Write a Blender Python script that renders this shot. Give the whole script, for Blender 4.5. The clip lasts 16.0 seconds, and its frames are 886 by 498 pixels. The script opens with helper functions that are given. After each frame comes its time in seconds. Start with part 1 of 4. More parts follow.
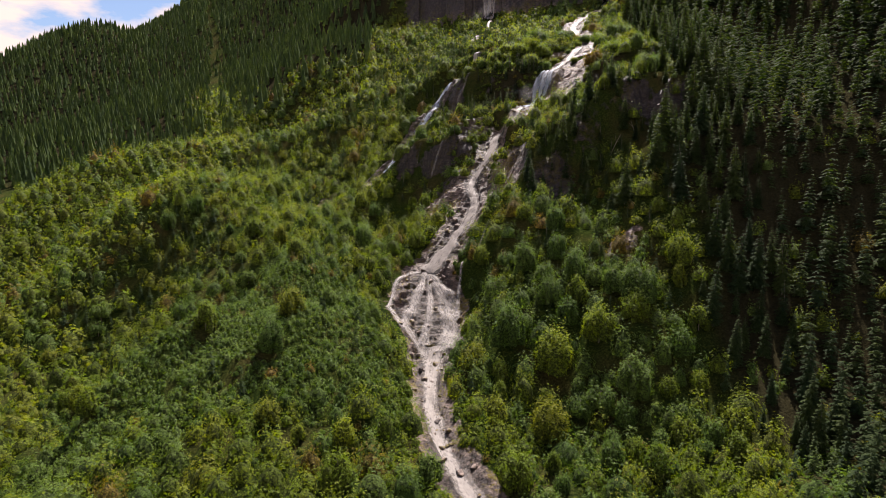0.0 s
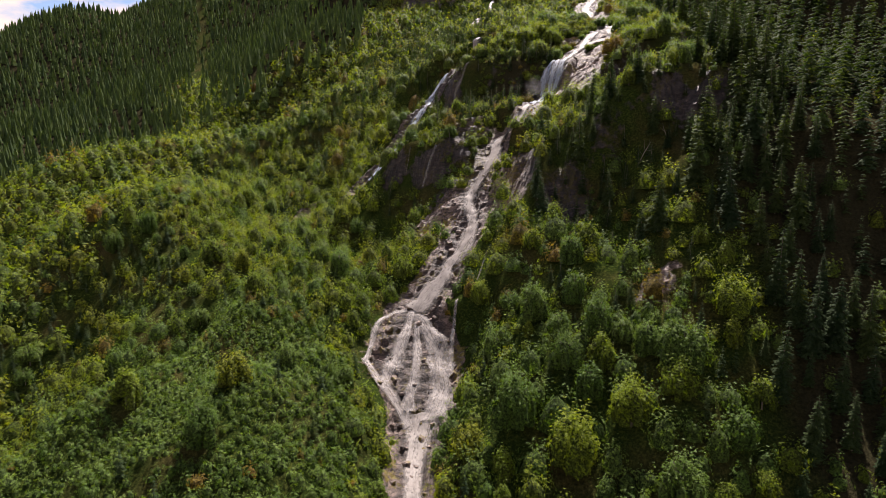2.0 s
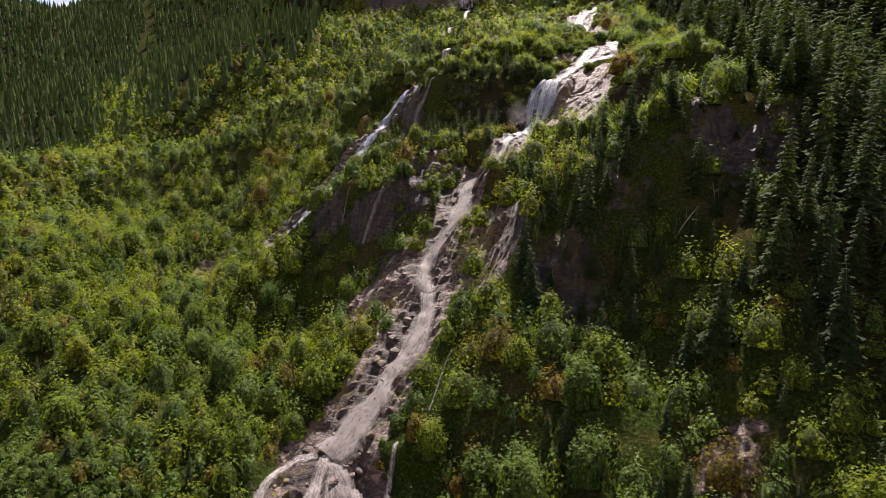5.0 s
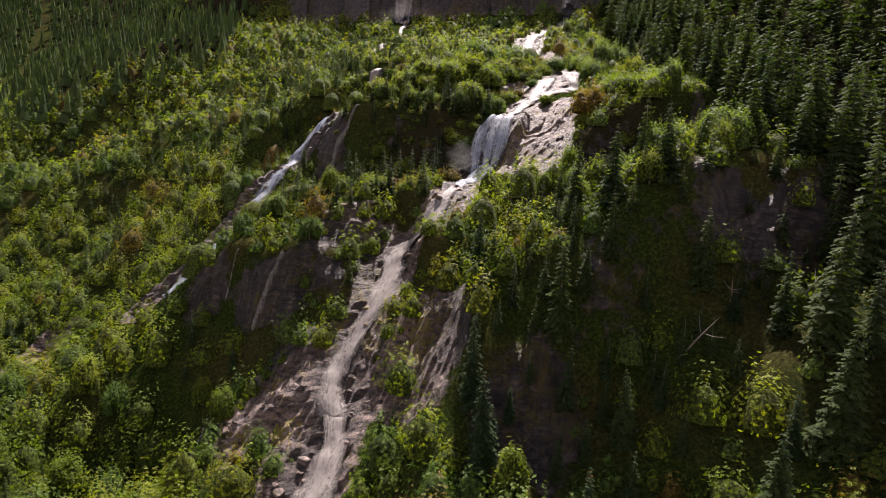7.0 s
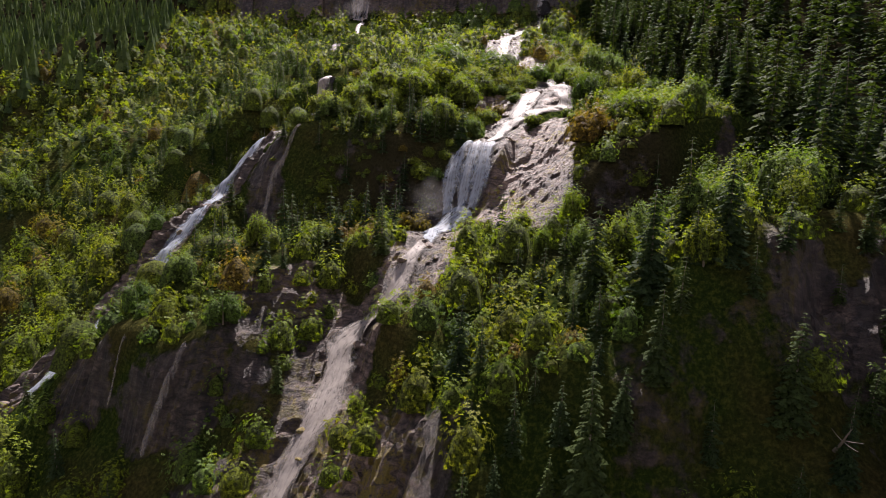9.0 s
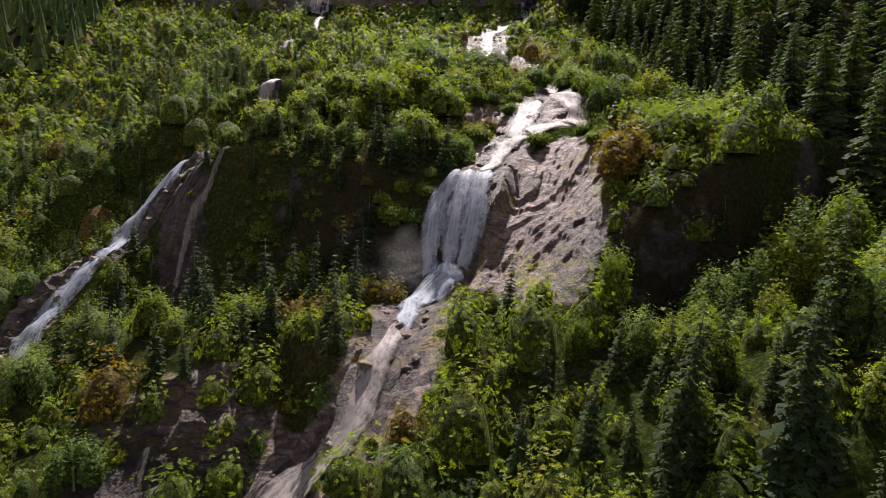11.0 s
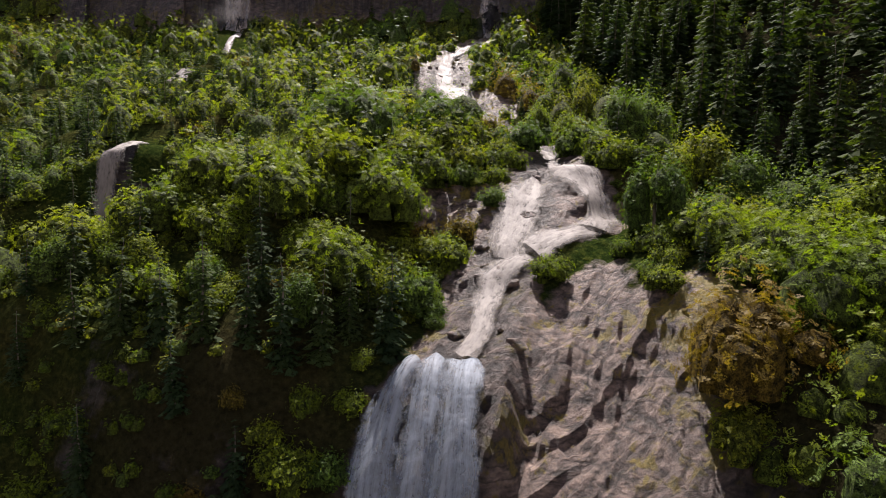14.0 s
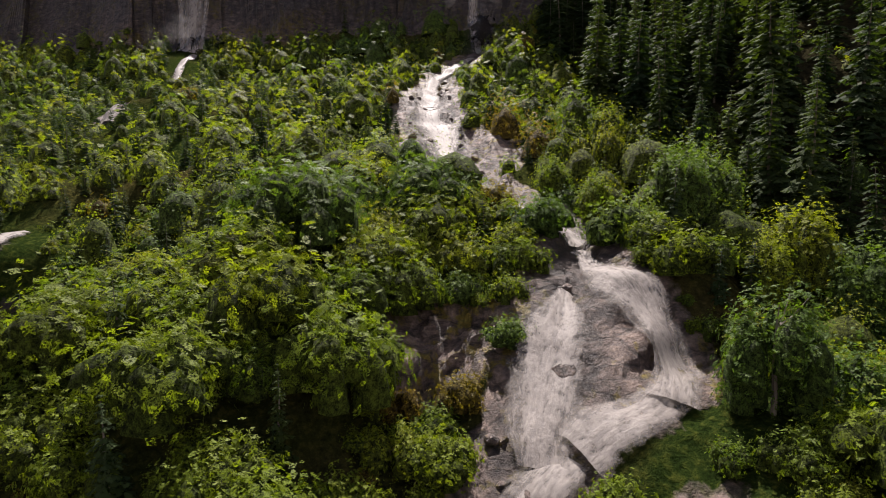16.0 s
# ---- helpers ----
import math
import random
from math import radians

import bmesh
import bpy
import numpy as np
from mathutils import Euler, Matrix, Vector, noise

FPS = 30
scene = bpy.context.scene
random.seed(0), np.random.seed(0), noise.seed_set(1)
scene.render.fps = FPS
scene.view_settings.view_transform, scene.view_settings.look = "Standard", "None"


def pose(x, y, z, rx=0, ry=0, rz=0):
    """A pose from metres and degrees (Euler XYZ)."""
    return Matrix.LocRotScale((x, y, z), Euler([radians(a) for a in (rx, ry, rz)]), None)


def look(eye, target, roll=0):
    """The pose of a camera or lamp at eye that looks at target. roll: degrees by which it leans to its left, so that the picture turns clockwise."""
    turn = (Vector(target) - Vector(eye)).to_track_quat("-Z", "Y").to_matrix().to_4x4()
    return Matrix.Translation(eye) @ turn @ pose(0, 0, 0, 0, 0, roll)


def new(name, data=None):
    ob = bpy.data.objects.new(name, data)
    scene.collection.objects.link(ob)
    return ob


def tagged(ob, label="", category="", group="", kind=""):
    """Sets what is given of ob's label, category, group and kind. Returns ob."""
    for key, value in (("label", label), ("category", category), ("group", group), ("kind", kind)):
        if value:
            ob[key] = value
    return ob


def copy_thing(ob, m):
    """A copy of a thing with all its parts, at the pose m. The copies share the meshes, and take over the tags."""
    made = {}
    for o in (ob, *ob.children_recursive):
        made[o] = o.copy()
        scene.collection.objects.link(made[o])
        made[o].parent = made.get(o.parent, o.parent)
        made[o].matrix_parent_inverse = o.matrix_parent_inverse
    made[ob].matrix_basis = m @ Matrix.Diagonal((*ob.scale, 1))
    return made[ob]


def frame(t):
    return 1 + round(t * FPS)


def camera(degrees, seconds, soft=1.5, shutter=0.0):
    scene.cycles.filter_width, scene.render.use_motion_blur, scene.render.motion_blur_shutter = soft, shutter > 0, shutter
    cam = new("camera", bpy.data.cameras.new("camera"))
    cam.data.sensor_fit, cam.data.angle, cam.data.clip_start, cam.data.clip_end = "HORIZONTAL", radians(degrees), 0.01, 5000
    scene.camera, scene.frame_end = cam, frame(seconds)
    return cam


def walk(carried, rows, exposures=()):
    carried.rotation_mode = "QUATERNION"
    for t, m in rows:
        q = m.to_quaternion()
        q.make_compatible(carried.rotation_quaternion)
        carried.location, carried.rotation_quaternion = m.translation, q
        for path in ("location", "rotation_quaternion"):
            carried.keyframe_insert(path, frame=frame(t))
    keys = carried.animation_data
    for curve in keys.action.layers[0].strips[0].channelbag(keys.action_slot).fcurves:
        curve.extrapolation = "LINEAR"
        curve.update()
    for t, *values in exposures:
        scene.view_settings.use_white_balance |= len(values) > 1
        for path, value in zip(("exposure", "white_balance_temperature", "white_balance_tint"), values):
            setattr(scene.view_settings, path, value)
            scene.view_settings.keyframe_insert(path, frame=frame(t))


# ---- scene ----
cam = camera(75.6, 16.0, 0.6)
PATH = [
    (0, (-0.31, -2.718, 96.495), (-0.302, -0.735, 96.236), 0.1),
    (0.5, (0.777, 7.477, 99.402), (0.781, 9.458, 99.128), 0.0),
    (1, (1.95, 17.536, 102.296), (1.949, 19.514, 102.005), -0.1),
    (1.5, (3.016, 27.495, 104.814), (3.013, 29.472, 104.511), -0.1),
    (2, (4.109, 37.436, 107.08), (4.102, 39.411, 106.764), -0.2),
    (2.5, (5.08, 47.219, 109.351), (5.07, 49.192, 109.023), -0.3),
    (3, (6.137, 57.324, 110.99), (6.126, 59.297, 110.662), -0.3),
    (5.5, (11.053, 113.533, 118.257), (11.205, 115.514, 118.024), 2.9),
    (6, (12.37, 124.01, 120.958), (12.576, 125.988, 120.744), 3.2),
    (6.5, (13.578, 133.86, 124.093), (13.841, 135.832, 123.892), 3.5),
    (7, (14.621, 143.373, 127.329), (14.948, 145.336, 127.132), 3.8),
    (7.5, (15.715, 152.565, 130.202), (16.099, 154.518, 130.008), 4.2),
    (8, (16.928, 161.258, 133.148), (17.345, 163.204, 132.953), 4.1),
    (8.5, (18.052, 169.323, 136.069), (18.488, 171.265, 135.867), 3.9),
    (9, (19.401, 177.231, 138.602), (19.849, 179.169, 138.397), 3.6),
    (11.5, (26.97, 219.468, 148.942), (27.552, 221.371, 148.74), 3.0),
    (12, (29.193, 227.589, 151.878), (29.811, 229.481, 151.681), 2.7),
    (12.5, (31.521, 235.223, 154.985), (32.166, 237.106, 154.792), 2.5),
    (13, (33.775, 242.546, 157.927), (34.44, 244.423, 157.74), 2.3),
    (13.5, (36.017, 249.739, 160.828), (36.698, 251.611, 160.648), 2.0),
    (14, (38.407, 256.538, 163.859), (39.097, 258.406, 163.682), 1.6),
    (14.5, (40.709, 262.924, 166.863), (41.41, 264.789, 166.689), 1.2),
    (15, (43.092, 269.597, 169.814), (43.802, 271.459, 169.645), 0.8),
    (15.5, (45.44, 275.641, 172.814), (46.155, 277.501, 172.645), 0.3),
    (16, (47.658, 281.306, 175.946), (48.376, 283.164, 175.769), -0.2),
]
walk(cam, [(t, look(eye, target, roll)) for t, eye, target, roll in PATH], [(0, 1.43, 6400, 21), (6, 1.62, 6400, 25), (12, 1.33, 6200, 22), (16, 1.27, 6300, 20)])

# ---- world and sun ----
SUN_AZ, SUN_EL = radians(17), radians(57)   # from straight ahead towards the right; above the horizon
sun_way = Vector((math.sin(SUN_AZ) * math.cos(SUN_EL), math.cos(SUN_AZ) * math.cos(SUN_EL), math.sin(SUN_EL)))
sun = new("sun", bpy.data.lights.new("sun", "SUN"))
sun.data.energy, sun.data.angle, sun.data.color = 5.0, radians(0.5), (1.0, 0.92, 0.80)
sun.matrix_world = look(sun_way * 50, (0, 0, 0))

world = bpy.data.worlds.new("sky")
scene.world = world
world.use_nodes = True
wn, wl = world.node_tree.nodes, world.node_tree.links
wn.clear()
w_sky = wn.new("ShaderNodeTexSky")
w_sky.sky_type, w_sky.sun_disc = "NISHITA", False
w_sky.sun_elevation, w_sky.sun_rotation = SUN_EL, SUN_AZ
w_sky.air_density, w_sky.dust_density = 1.0, 0.3
w_co = wn.new("ShaderNodeTexCoord")
w_map = wn.new("ShaderNodeMapping")
w_map.inputs["Scale"].default_value = (1.0, 1.0, 2.6)
w_noise = wn.new("ShaderNodeTexNoise")
w_noise.inputs["Scale"].default_value, w_noise.inputs["Detail"].default_value = 5.0, 7.0
w_noise.inputs["Roughness"].default_value = 0.55
w_ramp = wn.new("ShaderNodeValToRGB")
w_ramp.color_ramp.elements[0].position, w_ramp.color_ramp.elements[1].position = 0.50, 0.60
w_mix = wn.new("ShaderNodeMixRGB")
w_mix.inputs["Color2"].default_value = (8.6, 7.2, 6.1, 1)
w_bg, w_out = wn.new("ShaderNodeBackground"), wn.new("ShaderNodeOutputWorld")
w_bg.inputs["Strength"].default_value = 0.05
w_xyz, w_low, w_sum = wn.new("ShaderNodeSeparateXYZ"), wn.new("ShaderNodeMapRange"), wn.new("ShaderNodeMath")
w_low.inputs["From Min"].default_value, w_low.inputs["From Max"].default_value = 0.15, 0.50
w_low.inputs["To Min"].default_value, w_low.inputs["To Max"].default_value = 0.20, 0.0
for a, b in ((w_co.outputs["Generated"], w_map.inputs["Vector"]), (w_map.outputs["Vector"], w_noise.inputs["Vector"]),
             (w_co.outputs["Generated"], w_xyz.inputs[0]), (w_xyz.outputs["Z"], w_low.inputs["Value"]), (w_low.outputs[0], w_sum.inputs[0]),
             (w_noise.outputs["Fac"], w_sum.inputs[1]), (w_sum.outputs[0], w_ramp.inputs["Fac"]), (w_ramp.outputs["Color"], w_mix.inputs["Fac"]),
             (w_sky.outputs["Color"], w_mix.inputs["Color1"]), (w_mix.outputs["Color"], w_bg.inputs["Color"]),
             (w_bg.outputs["Background"], w_out.inputs["Surface"])):
    wl.new(a, b)


# ---- materials ----
class Nodes:
    """A small wrapper to write node trees briefly."""

    def __init__(self, name):
        self.mat = bpy.data.materials.new(name)
        self.mat.use_nodes = True
        self.tree = self.mat.node_tree
        self.tree.nodes.clear()
        self.out = self.tree.nodes.new("ShaderNodeOutputMaterial")

    def add(self, kind, **inputs):
        n = self.tree.nodes.new("ShaderNode" + kind)
        for key, value in inputs.items():
            sock = n.inputs[key.replace("_", " ")]
            if isinstance(value, bpy.types.NodeSocket):
                self.tree.links.new(value, sock)
            else:
                sock.default_value = value
        return n

    def link(self, a, b):
        self.tree.links.new(a, b)

    def noise(self, scale, detail=5.0, rough=0.6, vec=None):
        n = self.add("TexNoise", Scale=scale, Detail=detail, Roughness=rough)
        if vec is not None:
            self.link(vec, n.inputs["Vector"])
        return n.outputs["Fac"]

    def ramp(self, fac, stops):
        n = self.add("ValToRGB", Fac=fac)
        e = n.color_ramp.elements
        while len(e) < len(stops):
            e.new(0.5)
        for el, (p, col) in zip(e, stops):
            el.position = p
            el.color = (*col, 1) if len(col) == 3 else col
        return n.outputs["Color"]

    def mix(self, fac, a, b, kind="MIX"):
        n = self.add("MixRGB", Fac=fac, Color1=a, Color2=b)
        n.blend_type = kind
        return n.outputs["Color"]

    def maths(self, kind, a, b=0.0):
        n = self.tree.nodes.new("ShaderNodeMath")
        n.operation = kind
        for sock, value in zip(n.inputs, (a, b)):
            if isinstance(value, bpy.types.NodeSocket):
                self.link(value, sock)
            else:
                sock.default_value = value
        return n.outputs[0]

    def attr(self, name):
        n = self.tree.nodes.new("ShaderNodeAttribute")
        n.attribute_name = name
        return n

    def done(self, shader):
        self.link(shader, self.out.inputs["Surface"])
        return self.mat


def leaf_material(name, stops, glow=0.45, rough=0.6, ragged=0.0, grain=6.5):
    """Foliage: colour by plant and by spray, light that comes through, and sprays broken up into single leaves."""
    m = Nodes(name)
    plant = m.maths("FRACT", m.maths("ADD", m.attr("tint").outputs["Fac"], m.add("ObjectInfo").outputs["Random"]))
    geo = m.add("NewGeometry")
    leaf = geo.outputs["Random Per Island"]
    col = m.ramp(plant, stops)
    col = m.mix(0.7, col, m.ramp(leaf, [(0.0, (0.65, 0.68, 0.7)), (0.5, (1.05, 1.05, 1.0)), (1.0, (1.22, 1.2, 1.0))]), "MULTIPLY")
    thin = m.mix(1.0, col, (2.0, 2.08, 0.45, 1), "MULTIPLY")
    body = m.add("BsdfPrincipled", Base_Color=col, Roughness=rough)
    body.inputs["Specular IOR Level"].default_value = 0.12
    through_blade = m.add("BsdfTranslucent", Color=thin)
    mixed = m.add("MixShader", Fac=glow)
    m.link(body.outputs[0], mixed.inputs[1])
    m.link(through_blade.outputs[0], mixed.inputs[2])
    if not ragged:
        return m.done(mixed.outputs[0])
    hole = m.ramp(m.noise(grain, 3, 0.65, geo.outputs["Position"]), [(ragged - 0.03, (1, 1, 1)), (ragged + 0.03, (0, 0, 0))])
    last = m.add("MixShader", Fac=hole)
    clear = m.add("BsdfTransparent")
    m.link(mixed.outputs[0], last.inputs[1])
    m.link(clear.outputs[0], last.inputs[2])
    return m.done(last.outputs[0])


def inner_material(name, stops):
    """The dense mass inside a crown: leaf clumps with the shade of the gaps between them painted in, no light through
    it.
    """
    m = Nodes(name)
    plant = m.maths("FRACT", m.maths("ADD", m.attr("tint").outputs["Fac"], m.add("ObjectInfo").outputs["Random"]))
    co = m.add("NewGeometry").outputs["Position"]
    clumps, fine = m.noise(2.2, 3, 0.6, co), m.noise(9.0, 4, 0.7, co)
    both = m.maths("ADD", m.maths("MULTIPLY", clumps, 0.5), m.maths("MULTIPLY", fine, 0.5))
    # low noise paints the gap shade into the colour
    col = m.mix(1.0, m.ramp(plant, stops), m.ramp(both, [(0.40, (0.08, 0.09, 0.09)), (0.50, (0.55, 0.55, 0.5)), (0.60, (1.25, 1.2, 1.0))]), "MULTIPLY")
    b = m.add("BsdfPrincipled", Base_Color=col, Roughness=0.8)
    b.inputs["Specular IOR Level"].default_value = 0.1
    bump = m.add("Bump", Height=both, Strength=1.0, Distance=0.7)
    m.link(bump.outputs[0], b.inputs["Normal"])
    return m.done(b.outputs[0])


leaf_bright = leaf_material("bright_leaves", [(0.0, (0.086, 0.128, 0.011)), (0.3, (0.122, 0.154, 0.012)), (0.55, (0.062, 0.101, 0.011)),
                                              (0.8, (0.132, 0.162, 0.012)), (0.93, (0.120, 0.132, 0.014)), (1.0, (0.083, 0.128, 0.010))], 0.40, 0.6, 0.50)
leaf_cool = leaf_material("cool_leaves", [(0.0, (0.048, 0.090, 0.015)), (0.4, (0.066, 0.110, 0.020)), (0.7, (0.090, 0.136, 0.030)),
                                          (1.0, (0.055, 0.098, 0.018))], 0.32, 0.6, 0.50)
leaf_rust = leaf_material("rusty_leaves", [(0.0, (0.125, 0.088, 0.018)), (0.5, (0.095, 0.082, 0.014)), (1.0, (0.125, 0.088, 0.018))], 0.36, 0.6, 0.50)
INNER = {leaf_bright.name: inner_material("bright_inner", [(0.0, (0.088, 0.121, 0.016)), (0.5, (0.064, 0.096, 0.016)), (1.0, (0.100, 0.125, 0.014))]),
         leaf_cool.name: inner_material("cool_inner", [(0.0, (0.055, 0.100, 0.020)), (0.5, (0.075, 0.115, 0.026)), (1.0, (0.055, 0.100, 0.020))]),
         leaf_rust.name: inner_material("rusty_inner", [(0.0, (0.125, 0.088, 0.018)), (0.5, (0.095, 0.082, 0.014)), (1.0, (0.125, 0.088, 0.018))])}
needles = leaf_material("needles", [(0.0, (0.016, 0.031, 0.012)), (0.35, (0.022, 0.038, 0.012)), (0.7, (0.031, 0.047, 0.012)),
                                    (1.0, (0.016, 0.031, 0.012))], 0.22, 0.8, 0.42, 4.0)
# paler and bluer than the near needles: distance haze is put into the colour
hazy_needles = leaf_material("hazy_needles", [(0.0, (0.040, 0.066, 0.030)), (0.5, (0.066, 0.095, 0.036)), (1.0, (0.040, 0.066, 0.030))], 0.42, 0.9, 0.40, 1.3)


def bark_material():
    m = Nodes("bark")
    co = m.add("TexCoord").outputs["Object"]
    st = m.add("Mapping", Vector=co, Scale=(6.0, 6.0, 0.9)).outputs[0]
    n = m.noise(2.0, 6, 0.7, st)
    col = m.ramp(n, [(0.3, (0.05, 0.04, 0.032)), (0.7, (0.20, 0.175, 0.145))])
    b = m.add("BsdfPrincipled", Base_Color=col, Roughness=0.9)
    bump = m.add("Bump", Height=n, Strength=0.6, Distance=0.05)
    m.link(bump.outputs[0], b.inputs["Normal"])
    return m.done(b.outputs[0])


bark = bark_material()


def rock_nodes(m, co):
    """Colour and height of weathered, jointed gneiss that breaks into slanting blocks."""
    warp = m.add("TexNoise", Scale=0.22, Detail=4.0, Vector=co).outputs["Color"]
    moved = m.tree.nodes.new("ShaderNodeVectorMath")
    moved.operation = "MULTIPLY_ADD"
    moved.inputs[1].default_value = (2.4, 2.4, 2.4)
    m.link(warp, moved.inputs[0])
    m.link(co, moved.inputs[2])
    turned = m.add("Mapping", Vector=moved.outputs[0], Rotation=(0.75, 0.5, 0.5), Scale=(0.42, 0.62, 1.25)).outputs[0]
    beds = m.noise(0.9, 8, 0.68, turned)
    small = m.add("TexVoronoi", Vector=turned, Scale=1.5)
    large = m.add("TexVoronoi", Vector=turned, Scale=0.5)
    joints = m.add("TexVoronoi", Vector=turned, Scale=0.5)
    joints.feature = "DISTANCE_TO_EDGE"
    crack = m.ramp(joints.outputs["Distance"], [(0.0, (0, 0, 0)), (0.07, (1, 1, 1))])
    grain = m.noise(3.2, 8, 0.75, co)
    patch = m.noise(0.10, 4, 0.55, co)
    col = m.ramp(beds, [(0.36, (0.026, 0.021, 0.019)), (0.46, (0.098, 0.077, 0.068)), (0.56, (0.19, 0.149, 0.129)), (0.70, (0.31, 0.247, 0.214))])
    col = m.mix(0.75, col, m.ramp(grain, [(0.32, (0.38, 0.36, 0.36)), (0.66, (1.35, 1.28, 1.22))]), "MULTIPLY")
    col = m.mix(0.6, col, m.ramp(small.outputs["Color"], [(0.0, (0.6, 0.6, 0.64)), (1.0, (1.3, 1.25, 1.18))]), "MULTIPLY")
    col = m.mix(0.75, col, m.ramp(crack, [(0.0, (0.2, 0.19, 0.19)), (1.0, (1, 1, 1))]), "MULTIPLY")
    moss = m.ramp(m.maths("ADD", m.maths("MULTIPLY", patch, m.noise(0.8, 5, 0.6, co)), m.maths("MULTIPLY", m.attr("moss").outputs["Fac"], 0.10)), [(0.285, (0, 0, 0)), (0.345, (1, 1, 1))])
    col = m.mix(moss, col, m.ramp(grain, [(0.3, (0.05, 0.055, 0.010)), (0.6, (0.17, 0.125, 0.02))]))
    height = m.maths("ADD", m.maths("MULTIPLY", beds, 0.9), m.maths("ADD", m.maths("MULTIPLY", grain, 0.55), m.maths("MULTIPLY", crack, 0.06)))
    height = m.maths("ADD", height, m.maths("ADD", m.maths("MULTIPLY", small.outputs["Color"], 0.35), m.maths("MULTIPLY", large.outputs["Color"], 0.4)))
    return col, height


def rock_material(name="rock"):
    m = Nodes(name)
    co = m.add("NewGeometry").outputs["Position"]
    col, height = rock_nodes(m, co)
    b = m.add("BsdfPrincipled", Base_Color=col, Roughness=0.62)
    bump = m.add("Bump", Height=height, Strength=0.9, Distance=0.9)
    m.link(bump.outputs[0], b.inputs["Normal"])
    return m.done(b.outputs[0])


rock = rock_material()


def ground_material():
    """Forest floor of low herbs and litter, with bare bedrock where the ground carries none."""
    m = Nodes("hillside")
    co = m.add("NewGeometry").outputs["Position"]
    rock_col, rock_h = rock_nodes(m, co)
    fine, wide = m.noise(1.6, 8, 0.7, co), m.noise(0.06, 4, 0.5, co)
    herbs = m.ramp(fine, [(0.32, (0.008, 0.014, 0.004)), (0.50, (0.018, 0.030, 0.007)), (0.68, (0.055, 0.066, 0.013))])
    litter = m.ramp(fine, [(0.3, (0.022, 0.018, 0.010)), (0.7, (0.085, 0.060, 0.024))])
    soil = m.mix(m.ramp(wide, [(0.45, (0, 0, 0)), (0.7, (0.6, 0.6, 0.6))]), herbs, litter)
    # dark litter in the woods; in the two ledge hollows it paints shade
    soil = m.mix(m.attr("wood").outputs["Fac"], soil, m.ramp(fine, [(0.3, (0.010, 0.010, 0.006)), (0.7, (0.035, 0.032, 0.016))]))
    bare = m.maths("ADD", m.attr("bare").outputs["Fac"], m.maths("MULTIPLY", m.maths("SUBTRACT", m.noise(0.35, 5, 0.6, co), 0.5), 0.9))
    fac = m.ramp(bare, [(0.42, (0, 0, 0)), (0.56, (1, 1, 1))])
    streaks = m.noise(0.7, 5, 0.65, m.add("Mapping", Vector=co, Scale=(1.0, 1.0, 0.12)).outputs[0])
    # painted shade of scarps, blue haze of the wall, and wet stream beds
    darkening = m.maths("MULTIPLY", m.attr("shade_and_wet").outputs["Fac"], m.ramp(streaks, [(0.35, (1, 1, 1)), (0.75, (0.55, 0.55, 0.55))]))
    rock_col = m.mix(darkening, rock_col, m.mix(1.0, rock_col, (0.070, 0.078, 0.095, 1), "MULTIPLY"))
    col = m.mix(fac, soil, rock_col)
    rough = m.maths("SUBTRACT", 0.95, m.maths("MULTIPLY", fac, 0.33))
    b = m.add("BsdfPrincipled", Base_Color=col, Roughness=rough)
    m.link(m.maths("MULTIPLY", fac, 0.35), b.inputs["Specular IOR Level"])
    h = m.mix(fac, fine, rock_h)
    bump = m.add("Bump", Height=h, Strength=0.9, Distance=0.8)
    m.link(bump.outputs[0], b.inputs["Normal"])
    return m.done(b.outputs[0])


hillside = ground_material()


def water_material(name, cover=0.5, tone=(0.78, 0.78, 0.78), most=0.96, along=0.26):
    """Broken white water: soft veils and fine threads along the flow, clear water and wet rock between them."""
    m = Nodes(name)
    uv = m.add("UVMap").outputs[0]
    broad = m.noise(0.75, 4, 0.55, m.add("Mapping", Vector=uv, Scale=(1.0, 0.10, 1.0)).outputs[0])
    fine = m.noise(2.6, 6, 0.68, m.add("Mapping", Vector=uv, Scale=(1.0, along, 1.0)).outputs[0])
    blobs = m.noise(0.9, 6, 0.62, uv)
    edge = m.attr("edge").outputs["Fac"]
    amount = m.maths("ADD", m.maths("MULTIPLY", broad, 0.40), m.maths("ADD", m.maths("MULTIPLY", fine, 0.28), m.maths("MULTIPLY", blobs, 0.32)))
    amount = m.maths("ADD", amount, m.maths("MULTIPLY", m.maths("SUBTRACT", edge, 0.5), 0.30))
    foam = m.ramp(amount, [(cover - 0.11, (0, 0, 0)), (cover - 0.02, (0.42, 0.42, 0.42)), (cover + 0.11, (most, most, most))])
    col = m.ramp(fine, [(0.32, (tone[0] * 0.70, tone[1] * 0.71, tone[2] * 0.73)), (0.58, tone)])
    white = m.add("BsdfPrincipled", Base_Color=col, Roughness=0.6)
    white.inputs["Specular IOR Level"].default_value = 0.2
    bump = m.add("Bump", Height=amount, Strength=0.8, Distance=0.5)
    m.link(bump.outputs[0], white.inputs["Normal"])
    clear = m.add("BsdfTransparent")
    mixed = m.add("MixShader", Fac=foam)
    m.link(clear.outputs[0], mixed.inputs[1])
    m.link(white.outputs[0], mixed.inputs[2])
    return m.done(mixed.outputs[0])


white_water = water_material("white_water", 0.532, (0.20, 0.182, 0.166))
thin_water = water_material("thin_water", 0.585, (0.27, 0.25, 0.232), 0.78)
trickle = water_material("trickle", 0.65, (0.22, 0.205, 0.19), 0.6)
